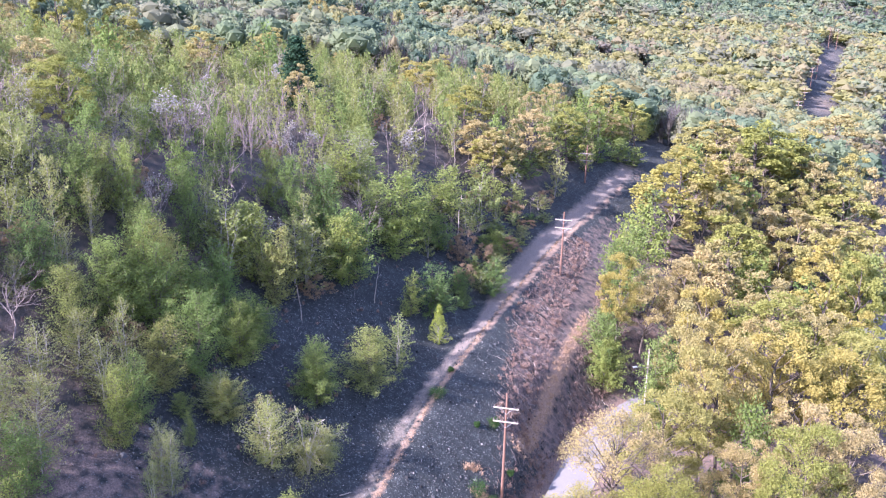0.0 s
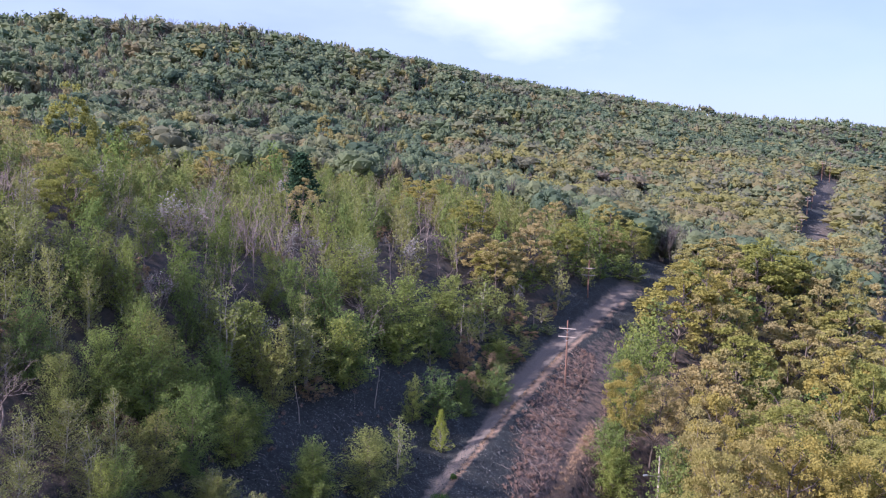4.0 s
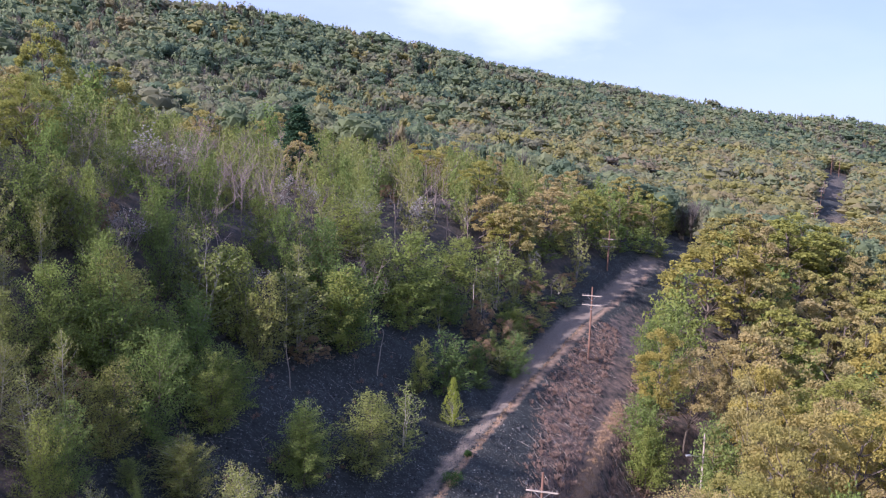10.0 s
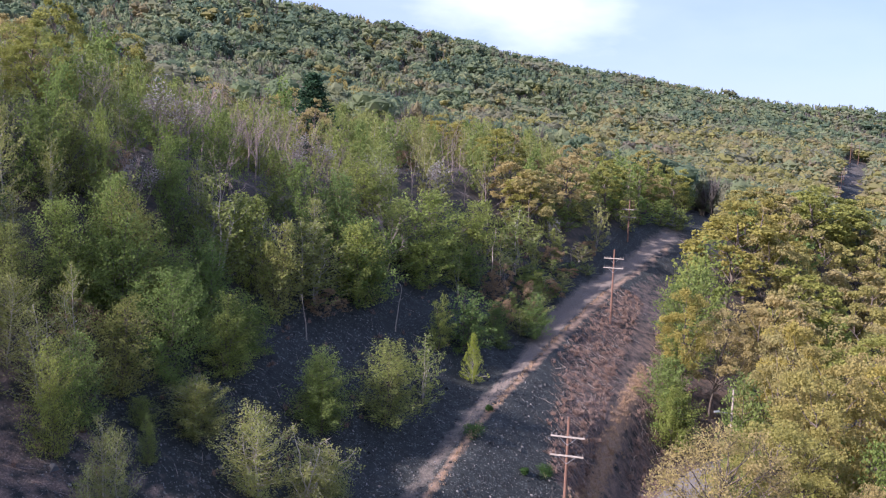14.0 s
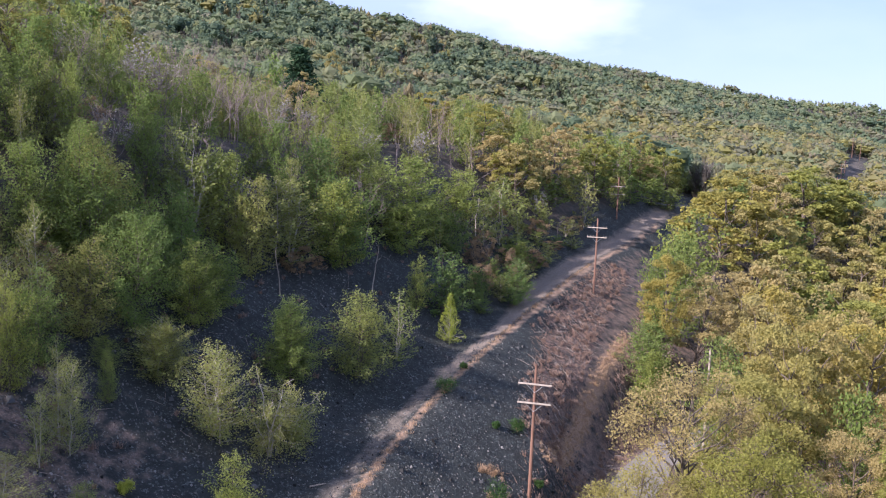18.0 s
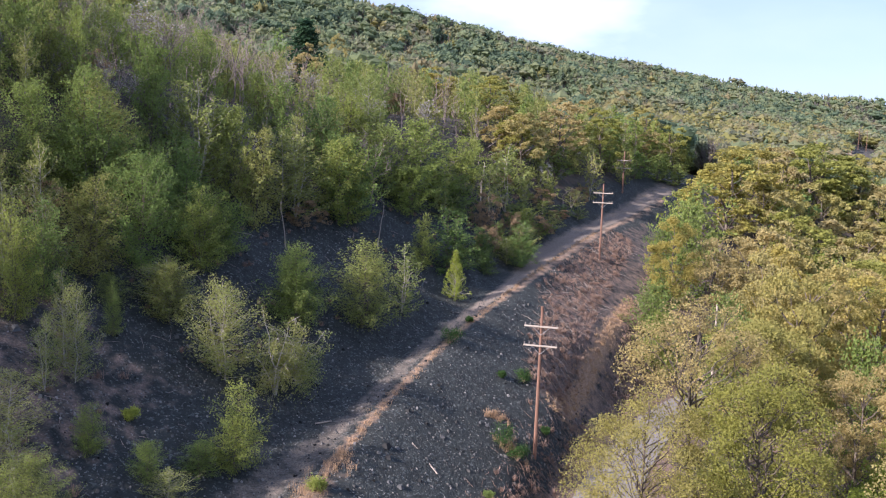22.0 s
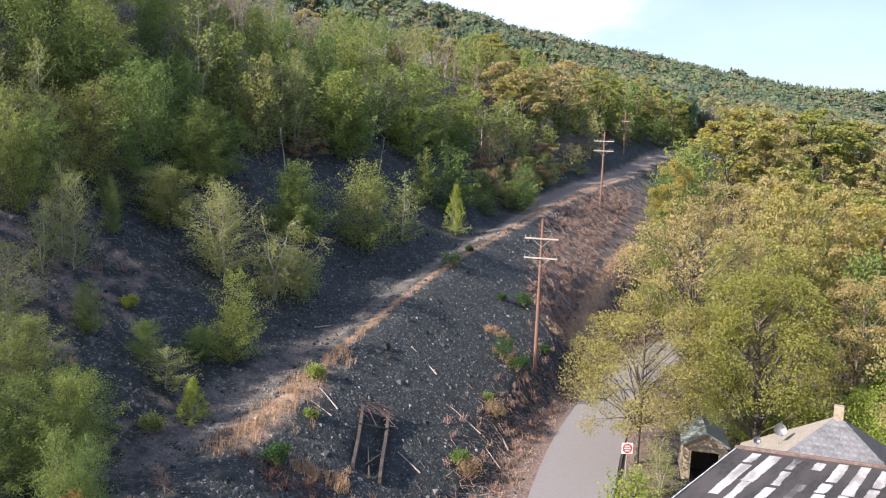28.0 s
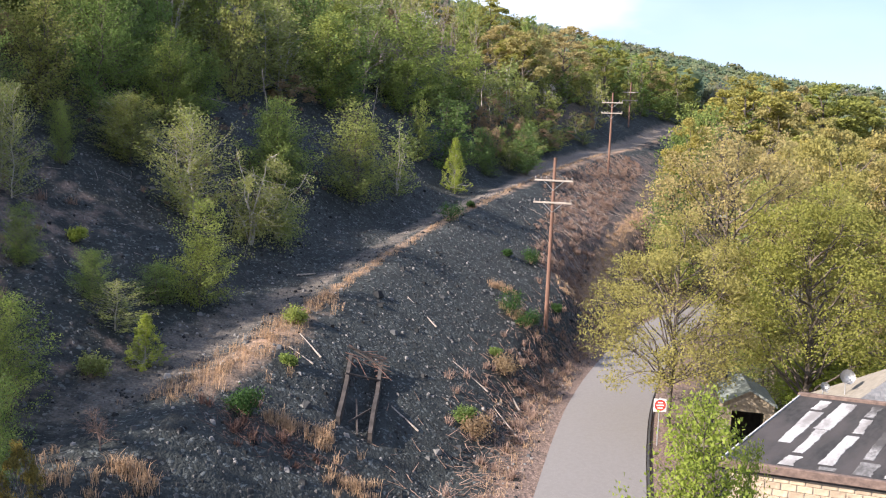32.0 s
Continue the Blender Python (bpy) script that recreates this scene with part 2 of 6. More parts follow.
def height(x, y):
    """The height of the ground: road, berm, bench and hillside near by; the long ridge behind."""
    x, y = np.asarray(x, float), np.asarray(y, float)
    s = (x + 103) * 0.576 - (y - 420) * 0.818
    q = (x + 103) * 0.818 + (y - 420) * 0.576
    left = soft_line(s, [-600, -60, 0, 100, 189, 225, 300, 333, 365, 394, 418, 450, 700],
                     [50, 102, 107, 74, 46, 41, 32, 28, 20.5, 11, 4, -1, -5], 12)
    right = soft_line(s, [-600, -60, 0, 100, 189, 250, 311, 360, 400, 700], [50, 102, 107, 70, 41, 26, 12, 3, -4, -9], 12)
    far = left + (right - left) * smooth(-130, 110, q) + 9 * smooth(-140, -190, q) * smooth(150, 300, s) * smooth(420, 350, s)
    far = far + smooth(160, 0, s) * (12.5 * smooth(360, 120, q) + 13 * smooth(600, 900, q) + soft_line(q, RIDGE_Q, RIDGE_Z, 15))
    far = far + ripple(x, y, 160, 3) * 2.5 * smooth(60, 300, np.hypot(x, y))
    far = far + ripple(x, y, 85, 21) * 3.2 * smooth(40, 110, s) * smooth(330, 240, s)   # folds of the slope
    cx, cz, rx = crest_x(y), crest_z(y), road_x(y)
    d = cx - x
    bank = cz + 0.5 * np.log1p(np.exp(np.clip((d - 5.0) / 1.5, -30, 30))) * 1.5 - 0.5 * smooth(0.5, 3.5, d) * smooth(9, 5, d)
    base = -3.0 - 1.4 * smooth(3, 11, x - rx) - 1.5 * smooth(11, 60, x - rx)
    berm = cz - 0.12 * np.clip(-d, 0, 1.0) - 0.44 * np.clip(-d - 0.8, 0, 60)
    berm = base + (np.maximum(berm, base) - base) * smooth(0, 1, (rx - 2.4 - x) / (4.6 + 5.4 * smooth(6, 16, y)))
    wy = smooth(65, 115, y)
    w = np.where(d > 0, np.maximum(wy, smooth(22, 48, d)), np.maximum(wy, smooth(50, 90, x - rx)))
    near = np.where(d > 0, bank, berm)
    z = near + (far - near) * w
    rough = smooth(2.2, 4.5, np.abs(x - rx)) * smooth(0.4, 2.0, np.abs(d))
    pit = np.exp(-(((x + 12.1 - (y + 16.8) * 0.2) / 0.75) ** 4 + ((y + 16.9) / 2.2) ** 4))
    mound = np.exp(-(((x + 17.8) / 1.7) ** 2 + ((y + 23.6) / 1.4) ** 2))
    return z - 0.55 * pit + 0.5 * mound + (0.10 * ripple(x, y, 3.0, 1) + 0.22 * ripple(x, y, 9.0, 2) * smooth(4, 12, d)) * rough


# ---- ground ----
def spaced(fine_from, fine_to, step, out_from, out_to, growth=1.09):
    """Line positions: even in the middle, wider and wider outside."""
    v = list(np.arange(fine_from, fine_to + 1e-6, step))
    s = step
    while v[-1] < out_to:
        s *= growth
        v.append(v[-1] + s)
    s = step
    while v[0] > out_from:
        s *= growth
        v.insert(0, v[0] - s)
    return np.array(v)


def raw_mesh(name, verts, faces, material, attributes=(), smooth_shade=False, normals=None):
    """A mesh from arrays; all faces have as many corners."""
    me = bpy.data.meshes.new(name)
    verts, faces = np.asarray(verts, np.float32), np.asarray(faces, np.int32)
    k = faces.shape[1]
    me.vertices.add(len(verts))
    me.vertices.foreach_set("co", verts.ravel())
    me.loops.add(faces.size)
    me.loops.foreach_set("vertex_index", faces.ravel())
    me.polygons.add(len(faces))
    me.polygons.foreach_set("loop_start", np.arange(0, faces.size, k, dtype=np.int32))
    me.polygons.foreach_set("use_smooth", np.full(len(faces), smooth_shade))
    for key, values in attributes:
        me.attributes.new(key, "FLOAT", "POINT").data.foreach_set("value", np.asarray(values, np.float32))
    if normals is not None:
        me.attributes.new("custom_normal", "FLOAT_VECTOR", "POINT").data.foreach_set("vector", np.asarray(normals, np.float32).ravel())
    me.update(calc_edges=True)
    me.materials.append(material)
    return me


def part(name, me, parent=None, label="", m=None):
    """One mesh object, under a thing or a part."""
    ob = new(name, me)
    if parent:
        ob.parent = parent
    if m is not None:
        ob.matrix_basis = m
    return tagged(ob, label)


def ground_material():
    m = bpy.data.materials.new("slag, litter and dry grass")
    m.use_nodes = True
    n, l = m.node_tree.nodes, m.node_tree.links
    b = n["Principled BSDF"]
    b.inputs["Roughness"].default_value = 0.92
    tc = n.new("ShaderNodeTexCoord")

    def noise_tex(scale, detail=5):
        t = n.new("ShaderNodeTexNoise")
        t.inputs["Scale"].default_value, t.inputs["Detail"].default_value = scale, detail
        l.new(tc.outputs["Object"], t.inputs["Vector"])
        return t.outputs["Fac"]

    def ramp(fac, *stops):
        r = n.new("ShaderNodeValToRGB")
        while len(r.color_ramp.elements) < len(stops):
            r.color_ramp.elements.new(0.5)
        for e, (p, c) in zip(r.color_ramp.elements, stops):
            e.position, e.color = p, (*c, 1)
        l.new(fac, r.inputs["Fac"])
        return r.outputs["Color"]

    def mix(fac, a, c):
        x = n.new("ShaderNodeMix")
        x.data_type = "RGBA"
        l.new(fac, x.inputs["Factor"])
        l.new(a, x.inputs["A"])
        l.new(c, x.inputs["B"])
        return x.outputs["Result"]

    def cover(key, rag, width=0.18):
        """An attribute with a ragged edge."""
        a = n.new("ShaderNodeAttribute")
        a.attribute_name = key
        s = n.new("ShaderNodeMath")
        s.operation = "ADD"
        l.new(a.outputs["Fac"], s.inputs[0])
        l.new(rag, s.inputs[1])
        r = n.new("ShaderNodeMapRange")
        r.inputs["From Min"].default_value, r.inputs["From Max"].default_value = 1.0 - width, 1.0 + width
        l.new(s.outputs["Value"], r.inputs["Value"])
        return r.outputs["Result"]

    mid, fine, big = noise_tex(1.1, 8), noise_tex(9.0, 4), noise_tex(0.16, 6)
    cells = n.new("ShaderNodeTexVoronoi")
    cells.inputs["Scale"].default_value = 9.0
    warp = n.new("ShaderNodeMix")   # uneven sizes of the stones
    warp.data_type, warp.blend_type = "RGBA", "ADD"
    warp.inputs["Factor"].default_value = 0.55
    wt = n.new("ShaderNodeTexNoise")
    wt.inputs["Scale"].default_value, wt.inputs["Detail"].default_value = 2.3, 3
    l.new(tc.outputs["Object"], wt.inputs["Vector"])
    l.new(tc.outputs["Object"], warp.inputs["A"])
    l.new(wt.outputs["Color"], warp.inputs["B"])
    l.new(warp.outputs["Result"], cells.inputs["Vector"])
    sep = n.new("ShaderNodeSeparateColor")
    l.new(cells.outputs["Color"], sep.inputs["Color"])
    slag = ramp(mid, (0.3, (0.0112, 0.0142, 0.0143)), (0.62, (0.0235, 0.0295, 0.029)), (0.8, (0.045, 0.048, 0.047)))
    stones = ramp(sep.outputs["Red"], (0.86, (0.0, 0.0, 0.0)), (0.98, (0.085, 0.09, 0.087)))
    add = n.new("ShaderNodeMix")
    add.data_type, add.blend_type = "RGBA", "ADD"
    add.inputs["Factor"].default_value = 1.0
    l.new(slag, add.inputs["A"])
    l.new(stones, add.inputs["B"])
    litter = ramp(fine, (0.3, (0.09, 0.062, 0.05)), (0.55, (0.19, 0.132, 0.105)), (0.75, (0.32, 0.23, 0.185)))
    gravel = ramp(fine, (0.3, (0.09, 0.075, 0.064)), (0.7, (0.26, 0.21, 0.17)))
    grass = ramp(fine, (0.3, (0.20, 0.13, 0.085)), (0.7, (0.39, 0.265, 0.18)))
    floor = ramp(mid, (0.3, (0.028, 0.030, 0.028)), (0.6, (0.075, 0.06, 0.047)), (0.8, (0.13, 0.092, 0.067)))
    c = mix(cover("wood_floor", big), add.outputs["Result"], floor)
    c = mix(cover("litter", mid, 0.16), c, litter)
    c = mix(cover("gravel", mid, 0.3), c, gravel)
    c = mix(cover("grass", mid, 0.25), c, grass)
    l.new(c, b.inputs["Base Color"])
    bp = n.new("ShaderNodeBump")
    bp.inputs["Strength"].default_value, bp.inputs["Distance"].default_value = 0.8, 0.16
    hs = n.new("ShaderNodeMath")
    hs.operation = "SUBTRACT"
    l.new(noise_tex(4.5, 9), hs.inputs[0])
    soften = n.new("ShaderNodeMath")
    soften.operation = "MULTIPLY"
    soften.inputs[1].default_value = 0.28
    l.new(cells.outputs["Distance"], soften.inputs[0])
    l.new(soften.outputs["Value"], hs.inputs[1])
    l.new(hs.outputs["Value"], bp.inputs["Height"])
    l.new(bp.outputs["Normal"], b.inputs["Normal"])
    return m


def corridor(x, y):
    """Distance from the middle of the far cutting, and how far along it one is."""
    ux, uy = 0.538, 0.843
    along = (x - 150) * ux + (y - 205) * uy
    return np.abs((x - 150) * uy - (y - 205) * ux), along


def patches(x, y):
    """Bare dark slag slopes among the far woods."""
    u, v = x * 0.8 + y * 0.6, y * 0.8 - x * 0.6
    return np.maximum(smooth(1.2, 0.8, np.hypot((u - 252) / 25, (v - 156) / 13)), smooth(1.2, 0.8, np.hypot((u - 254) / 15, (v - 228) / 8)))


def covers(x, y):
    """How far each kind of ground covers a place."""
    d, r = crest_x(y) - x, x - road_x(y)
    on = smooth(-22.5, -19.5, y)
    lip = d - 0.65 * smooth(32, 8, y)
    grass = np.exp(-(lip / (0.42 + 0.3 * smooth(20, 45, y))) ** 2) * on * smooth(95, 84, y) * 0.72
    grass = np.maximum(grass, np.exp(-((d - 0.4) / 1.5) ** 2) * smooth(-22.5, -20, y) * smooth(-8, -15, y) * 0.6)
    grass = np.maximum(grass, np.exp(-((d + 9.9) / 0.9) ** 2) * smooth(5, 10, y) * smooth(39, 34, y) * 0.95)
    wide = 0.8 + 1.3 * smooth(24, 46, y) + 1.2 * smooth(-2, -14, y)
    gravel = np.exp(-((lip - 0.6 - wide) / (wide + 0.15)) ** 4) * smooth(-60, -30, y) * smooth(98, 88, y) * (0.5 + 0.5 * smooth(4, 22, y))
    gravel = gravel * (1 - 0.45 * smooth(-20, -24, y))
    litter = smooth(4, 10, y) * smooth(0.8, -1.2, d + 1.0 + np.clip(34 - y, 0, 40) * 0.24) * smooth(90, 60, y) * (0.46 + 0.08 * smooth(-4, -8, d))
    litter = np.maximum(litter, smooth(-6.0, -3.2, r) * smooth(9, 3, r) * 0.72)
    litter = np.maximum(litter, (0.45 + 0.08 * smooth(14, 22, d)) * smooth(6, 13, d) * smooth(6 + 10 * smooth(18, 28, d), -12, y))
    litter = np.maximum(litter, 0.36 * smooth(3, 5, d) * smooth(9, 7, d) * smooth(-10, -18, y))
    wood_floor = np.maximum(smooth(16, 30, d) * 0.8, smooth(5, 12, r) * 0.9)
    wood_floor = np.maximum(wood_floor, smooth(45, 70, y) * smooth(5, 12, np.abs(d - 2)) * 0.8)
    off, along = corridor(x, y)
    inside = smooth(12, 7, off) * smooth(-30, 0, along) * smooth(360, 345, along)
    gravel = np.maximum(gravel, np.exp(-((off - 2.5) / 2.0) ** 2) * inside * 0.8)
    grass = np.maximum(grass, smooth(14, 8, off) * smooth(335, 345, along) * smooth(375, 360, along) * 0.8)
    return {"grass": grass, "gravel": gravel * (1 - grass), "litter": litter, "wood_floor": wood_floor * (1 - inside) * (1 - patches(x, y))}


gx = spaced(-46, 30, 0.68, -2600, 3200)
gy = spaced(-46, 58, 0.68, -1200, 3600)
GX, GY = np.meshgrid(gx, gy)
GZ = height(GX, GY)
on_road = smooth(2.9, 2.3, np.abs(GX - road_x(GY))) * smooth(60, 50, GY)
GZ = GZ - 0.06 * on_road
nx, ny = len(gx), len(gy)
idx = np.arange(nx * ny).reshape(ny, nx)
quads = np.stack([idx[:-1, :-1], idx[:-1, 1:], idx[1:, 1:], idx[1:, :-1]], -1).reshape(-1, 4)
cv = covers(GX.ravel(), GY.ravel())
ground = new("ground", raw_mesh("ground", np.stack([GX, GY, GZ], -1).reshape(-1, 3), quads, ground_material(), cv.items(), True))
tagged(ground, "dark slag hillside with gravel track, dry grass and leaf litter", "ground", kind="structure")


def z_at(x, y):
    """The height of the ground sheet."""
    i = min(max(bisect_right(gx_list, x) - 1, 0), nx - 2)
    j = min(max(bisect_right(gy_list, y) - 1, 0), ny - 2)
    u, v = (x - gx_list[i]) / (gx_list[i + 1] - gx_list[i]), (y - gy_list[j]) / (gy_list[j + 1] - gy_list[j])
    low, high = GZ[j, i] * (1 - u) + GZ[j, i + 1] * u, GZ[j + 1, i] * (1 - u) + GZ[j + 1, i + 1] * u
    return float(low * (1 - v) + high * v)


def bisect_right(v, x):
    lo, hi = 0, len(v)
    while lo < hi:
        m = (lo + hi) // 2
        if x < v[m]:
            hi = m
        else:
            lo = m + 1
    return lo


gx_list, gy_list = gx.tolist(), gy.tolist()


# ---- road ----
def ribbon(name, ys, left, right, lift, thick, material):
    """A strip along the road, from its left to its right edge (metres from its middle)."""
    bm = bmesh.new()
    rows = []
    for y in ys:
        x = float(road_x(y))
        slope = float(road_x(y + 0.5) - road_x(y - 0.5))
        nrm = Vector((1, -slope, 0)).normalized()
        z = -3.0 + lift
        row = []
        for k in range(5):
            u = left + (right - left) * k / 4
            p = Vector((x, y, z)) + nrm * u
            p.z += 0.03 * (1 - ((k - 2) / 2) ** 2) if right - left > 2 else 0
            row.append(bm.verts.new(p))
        row.append(bm.verts.new(row[-1].co - Vector((0, 0, thick))))
        row.insert(0, bm.verts.new(row[0].co - Vector((0, 0, thick))))
        rows.append(row)
    for a, c in zip(rows, rows[1:]):
        for k in range(6):
            bm.faces.new((a[k], a[k + 1], c[k + 1], c[k]))
    for row in (rows[0], rows[-1]):
        bm.faces.new(row)
    bmesh.ops.recalc_face_normals(bm, faces=bm.faces)
    me = bpy.data.meshes.new(name)
    bm.to_mesh(me)
    bm.free()
    me.materials.append(material)
    return me


road = tagged(new("road", ribbon("road", np.arange(-130, 46, 1.0), -2.15, 2.15, 0.03, 0.3, M["asphalt"])),
              "narrow worn grey asphalt road along the foot of the berm", "road", kind="structure")

# ---- trees ----
class Soup:
    """Collects faces that all have four corners, or three."""
    def __init__(self, corners=4):
        self.v, self.f, self.n, self.k, self.faced = [], [], 0, corners, []

    def add(self, verts, faces):
        self.v.append(np.asarray(verts, float).reshape(-1, 3))
        self.f.append(np.asarray(faces, int).reshape(-1, self.k) + self.n)
        self.n += len(self.v[-1])

    def tube(self, pts, radii, sides=5):
        pts = np.asarray(pts, float)
        rings = []
        for k, (p, r) in enumerate(zip(pts, radii)):
            a = pts[min(k + 1, len(pts) - 1)] - pts[max(k - 1, 0)]
            a = a / (np.linalg.norm(a) + 1e-9)
            u = np.cross(a, (0.31, 0.95, 0.05) if abs(a[2]) > 0.6 else (0, 0, 1))
            u /= np.linalg.norm(u) + 1e-9
            w = np.cross(a, u)
            t = np.arange(sides) * 6.2832 / sides
            rings.append(p + r * (np.cos(t)[:, None] * u + np.sin(t)[:, None] * w))
        i = np.arange(sides)
        f = [np.stack([k * sides + i, k * sides + (i + 1) % sides, (k + 1) * sides + (i + 1) % sides, (k + 1) * sides + i], -1)
             for k in range(len(pts) - 1)]
        self.add(np.concatenate(rings), np.concatenate(f))

    def leaves(self, c, size, out, rng, flat=0.9, soft=None):
        """Leaf sprays at the places c, turned roughly outwards and up; soft: the way the crown faces there."""
        n = len(c)
        nrm = out * 0.55 + (0, 0, 0.35) + rng.normal(size=(n, 3)) * flat
        nrm /= np.linalg.norm(nrm, axis=1)[:, None] + 1e-9
        if soft is None:
            soft = nrm
        else:
            nrm *= np.where((nrm * soft).sum(1) < 0, -1, 1)[:, None]
            soft = soft + nrm * 0.22
            soft /= np.linalg.norm(soft, axis=1)[:, None] + 1e-9
        u = np.cross(nrm, rng.normal(size=(n, 3)))
        u /= np.linalg.norm(u, axis=1)[:, None] + 1e-9
        w = np.cross(nrm, u)
        s = size * rng.uniform(0.75, 1.5, n)[:, None]
        a, b = u * s * 0.5, w * s * rng.uniform(0.6, 1.0, n)[:, None] * 0.5
        self.add(np.stack([c - a - b * 0.6, c + a * 0.9 - b * 0.8, c + a * 0.2 + b], 1), np.arange(3 * n).reshape(-1, 3))
        self.faced.append(np.repeat(soft, 3, 0))

    def mesh(self, name, material, smooth_shade=False, attributes=()):
        v = np.concatenate(self.v)
        normals = np.concatenate(self.faced) if self.faced else None
        return raw_mesh(name, v, np.concatenate(self.f), material, attributes, smooth_shade,
                        normals if normals is not None and len(normals) == len(v) else None)


def bent(p, q, rng, wob, k=4):
    """A line from p to q with k bends."""
    p, q = np.asarray(p, float), np.asarray(q, float)
    t = np.linspace(0, 1, k)[:, None]
    w = rng.normal(size=(k, 3)) * wob * np.linalg.norm(q - p)
    w[0] = w[-1] = 0
    return p + (q - p) * t + w


PROFILES = {  # crown radius (share of half the width) by height (share of the whole)
    "cone": ([0.04, 0.15, 0.4, 0.7, 1.0], [0.7, 1.0, 0.75, 0.4, 0.03]),
}


def crown(rng, H, W, profile, clumps, per, leaf, spread, sparse=0.35, feather=False):
    """Trunk with limbs, and a crown of leaf clumps with gaps between them. Two soups."""
    hs, rs = PROFILES[profile]
    wood, leaves = Soup(), Soup(3)
    base = hs[0] * H
    lean = rng.normal(size=2) * 0.03 * H
    lobes = rng.uniform(0, 6.28, 2)
    top = np.array([lean[0], lean[1], H * 0.86])
    trunk = bent((0, 0, -0.4), top, rng, 0.015, 6)
    r0 = 0.0185 * H - 0.045 if H > 9 else 0.008 * H + 0.015
    wood.tube(trunk, np.linspace(r0, r0 * 0.25, 6), 6)
    for k in range(clumps):
        u = hs[0] + (1 - hs[0]) * (k + rng.uniform(0, 1)) / clumps
        r = np.interp(u, hs, rs) * W / 2
        a = k * 2.39996 + rng.normal() * 0.4
        rr = r * np.sqrt(rng.uniform(sparse, 1.0)) * rng.uniform(0.82, 1.08) * (1 + 0.22 * math.sin(2 * a + lobes[0]) + 0.16 * math.sin(3 * a + 5 * u + lobes[1]))
        c = np.array([np.cos(a) * rr + lean[0] * u, np.sin(a) * rr + lean[1] * u, u * H * rng.uniform(0.96, 1.02)])
        sr = spread * rng.uniform(0.7, 1.25)
        n = int(per * rng.uniform(0.6, 1.3))
        g = rng.normal(size=(n, 3))
        g /= np.linalg.norm(g, axis=1)[:, None]
        g *= (rng.uniform(0.15, 1, (n, 1)) ** 0.45)
        pts = c + g * sr * (1, 1, 0.72)
        zt = max(H * 0.1, min(H * 0.8, c[2] - rr * rng.uniform(0.5, 1.0)))
        if feather and k % 2:   # leaves along rising branches
            zt = max(H * 0.03, c[2] - rr * 1.15 - 0.08 * H)
            from_trunk = np.array([np.interp(zt, trunk[:, 2], trunk[:, j]) for j in range(3)])
            along = rng.uniform(0.35, 1.18, (n, 1))
            pts = from_trunk + (c - from_trunk) * along + g * sr * 0.62 * (1.3 - 0.72 * along)
        out = pts - (0, 0, H * 0.5)
        out /= np.linalg.norm(out, axis=1)[:, None] + 1e-9
        face = (pts - (lean[0] * 0.6, lean[1] * 0.6, H * 0.5)) * (2 / W, 2 / W, 1.6 / H)
        face = face / (np.linalg.norm(face, axis=1)[:, None] + 1e-9) * 0.95 + g * 0.42 + (0, 0, 0.15)
        leaves.leaves(pts, leaf, out, rng, soft=face)
        if k % 2 == 0 or clumps < 30:
            start = np.array([np.interp(zt, trunk[:, 2], trunk[:, j]) for j in range(3)])
            wood.tube(bent(start, c, rng, 0.05, 4), np.linspace(r0 * 0.33, 0.009, 4), 4)
    return wood, leaves


def oak(rng, H, W, boughs, clumps, per, leaf, base=0.16, fine=0.46, droop=0.0):
    """A broad tree: limbs that end in rounded boughs, each of several leaf clumps, with gaps between the boughs."""
    wood, leaves = Soup(), Soup(3)
    lean = rng.normal(size=2) * 0.03 * H
    r0 = 0.0165 * H - 0.02 if H > 9 else 0.008 * H + 0.015
    trunk = bent((0, 0, -0.4), (lean[0], lean[1], H * 0.82), rng, 0.012, 6)
    wood.tube(trunk, np.linspace(r0, r0 * 0.22, 6), 6)
    mid = np.array([lean[0] * 0.6, lean[1] * 0.6, H * (base + (1 - base) * 0.46)])
    size = np.array([W * 0.38, W * 0.38, H * (1 - base) * 0.46])
    for k in range(boughs):
        up = 1 - (k + 0.5) / boughs * 1.55
        a = k * 2.39996 + rng.normal() * 0.35
        flat = math.sqrt(max(0.0, 1 - up * up))
        way = np.array([math.cos(a) * flat, math.sin(a) * flat, up])
        c = mid + way * size * rng.uniform(0.7, 1.1)
        br = W * rng.uniform(0.12, 0.19)
        zt = np.clip(c[2] - np.hypot(c[0], c[1]) * rng.uniform(0.6, 1.1) - 0.04 * H, H * max(base * 0.8, 0.22), H * 0.75)
        start = np.array([np.interp(zt, trunk[:, 2], trunk[:, j]) for j in range(3)])
        wood.tube(bent(start, c, rng, 0.05, 4), np.linspace(r0 * 0.36, 0.02, 4), 4)
        for _ in range(clumps):
            n = way * 0.75 + (0, 0, 0.45 - droop) + rng.normal(size=3) * 0.8
            n /= np.linalg.norm(n)
            cc = c + n * br * rng.uniform(0.75, 1.15) * (1, 1, 0.85)
            if leaf < 0.16:
                wood.tube([c, (c + cc) / 2 + rng.normal(size=3) * 0.05, cc], (0.022, 0.014, 0.006), 3)
            m = int(per * rng.uniform(0.6, 1.35))
            g = rng.normal(size=(m, 3))
            g *= (rng.uniform(0.1, 1, (m, 1)) ** 0.4) / np.linalg.norm(g, axis=1)[:, None]
            pts = cc + g * br * fine * (1.15, 1.15, 0.75)
            leaves.leaves(pts, leaf, np.tile(n, (m, 1)), rng, soft=n * 0.55 + g * 0.4 + way * 0.35 + (0, 0, 0.3))
    return wood, leaves


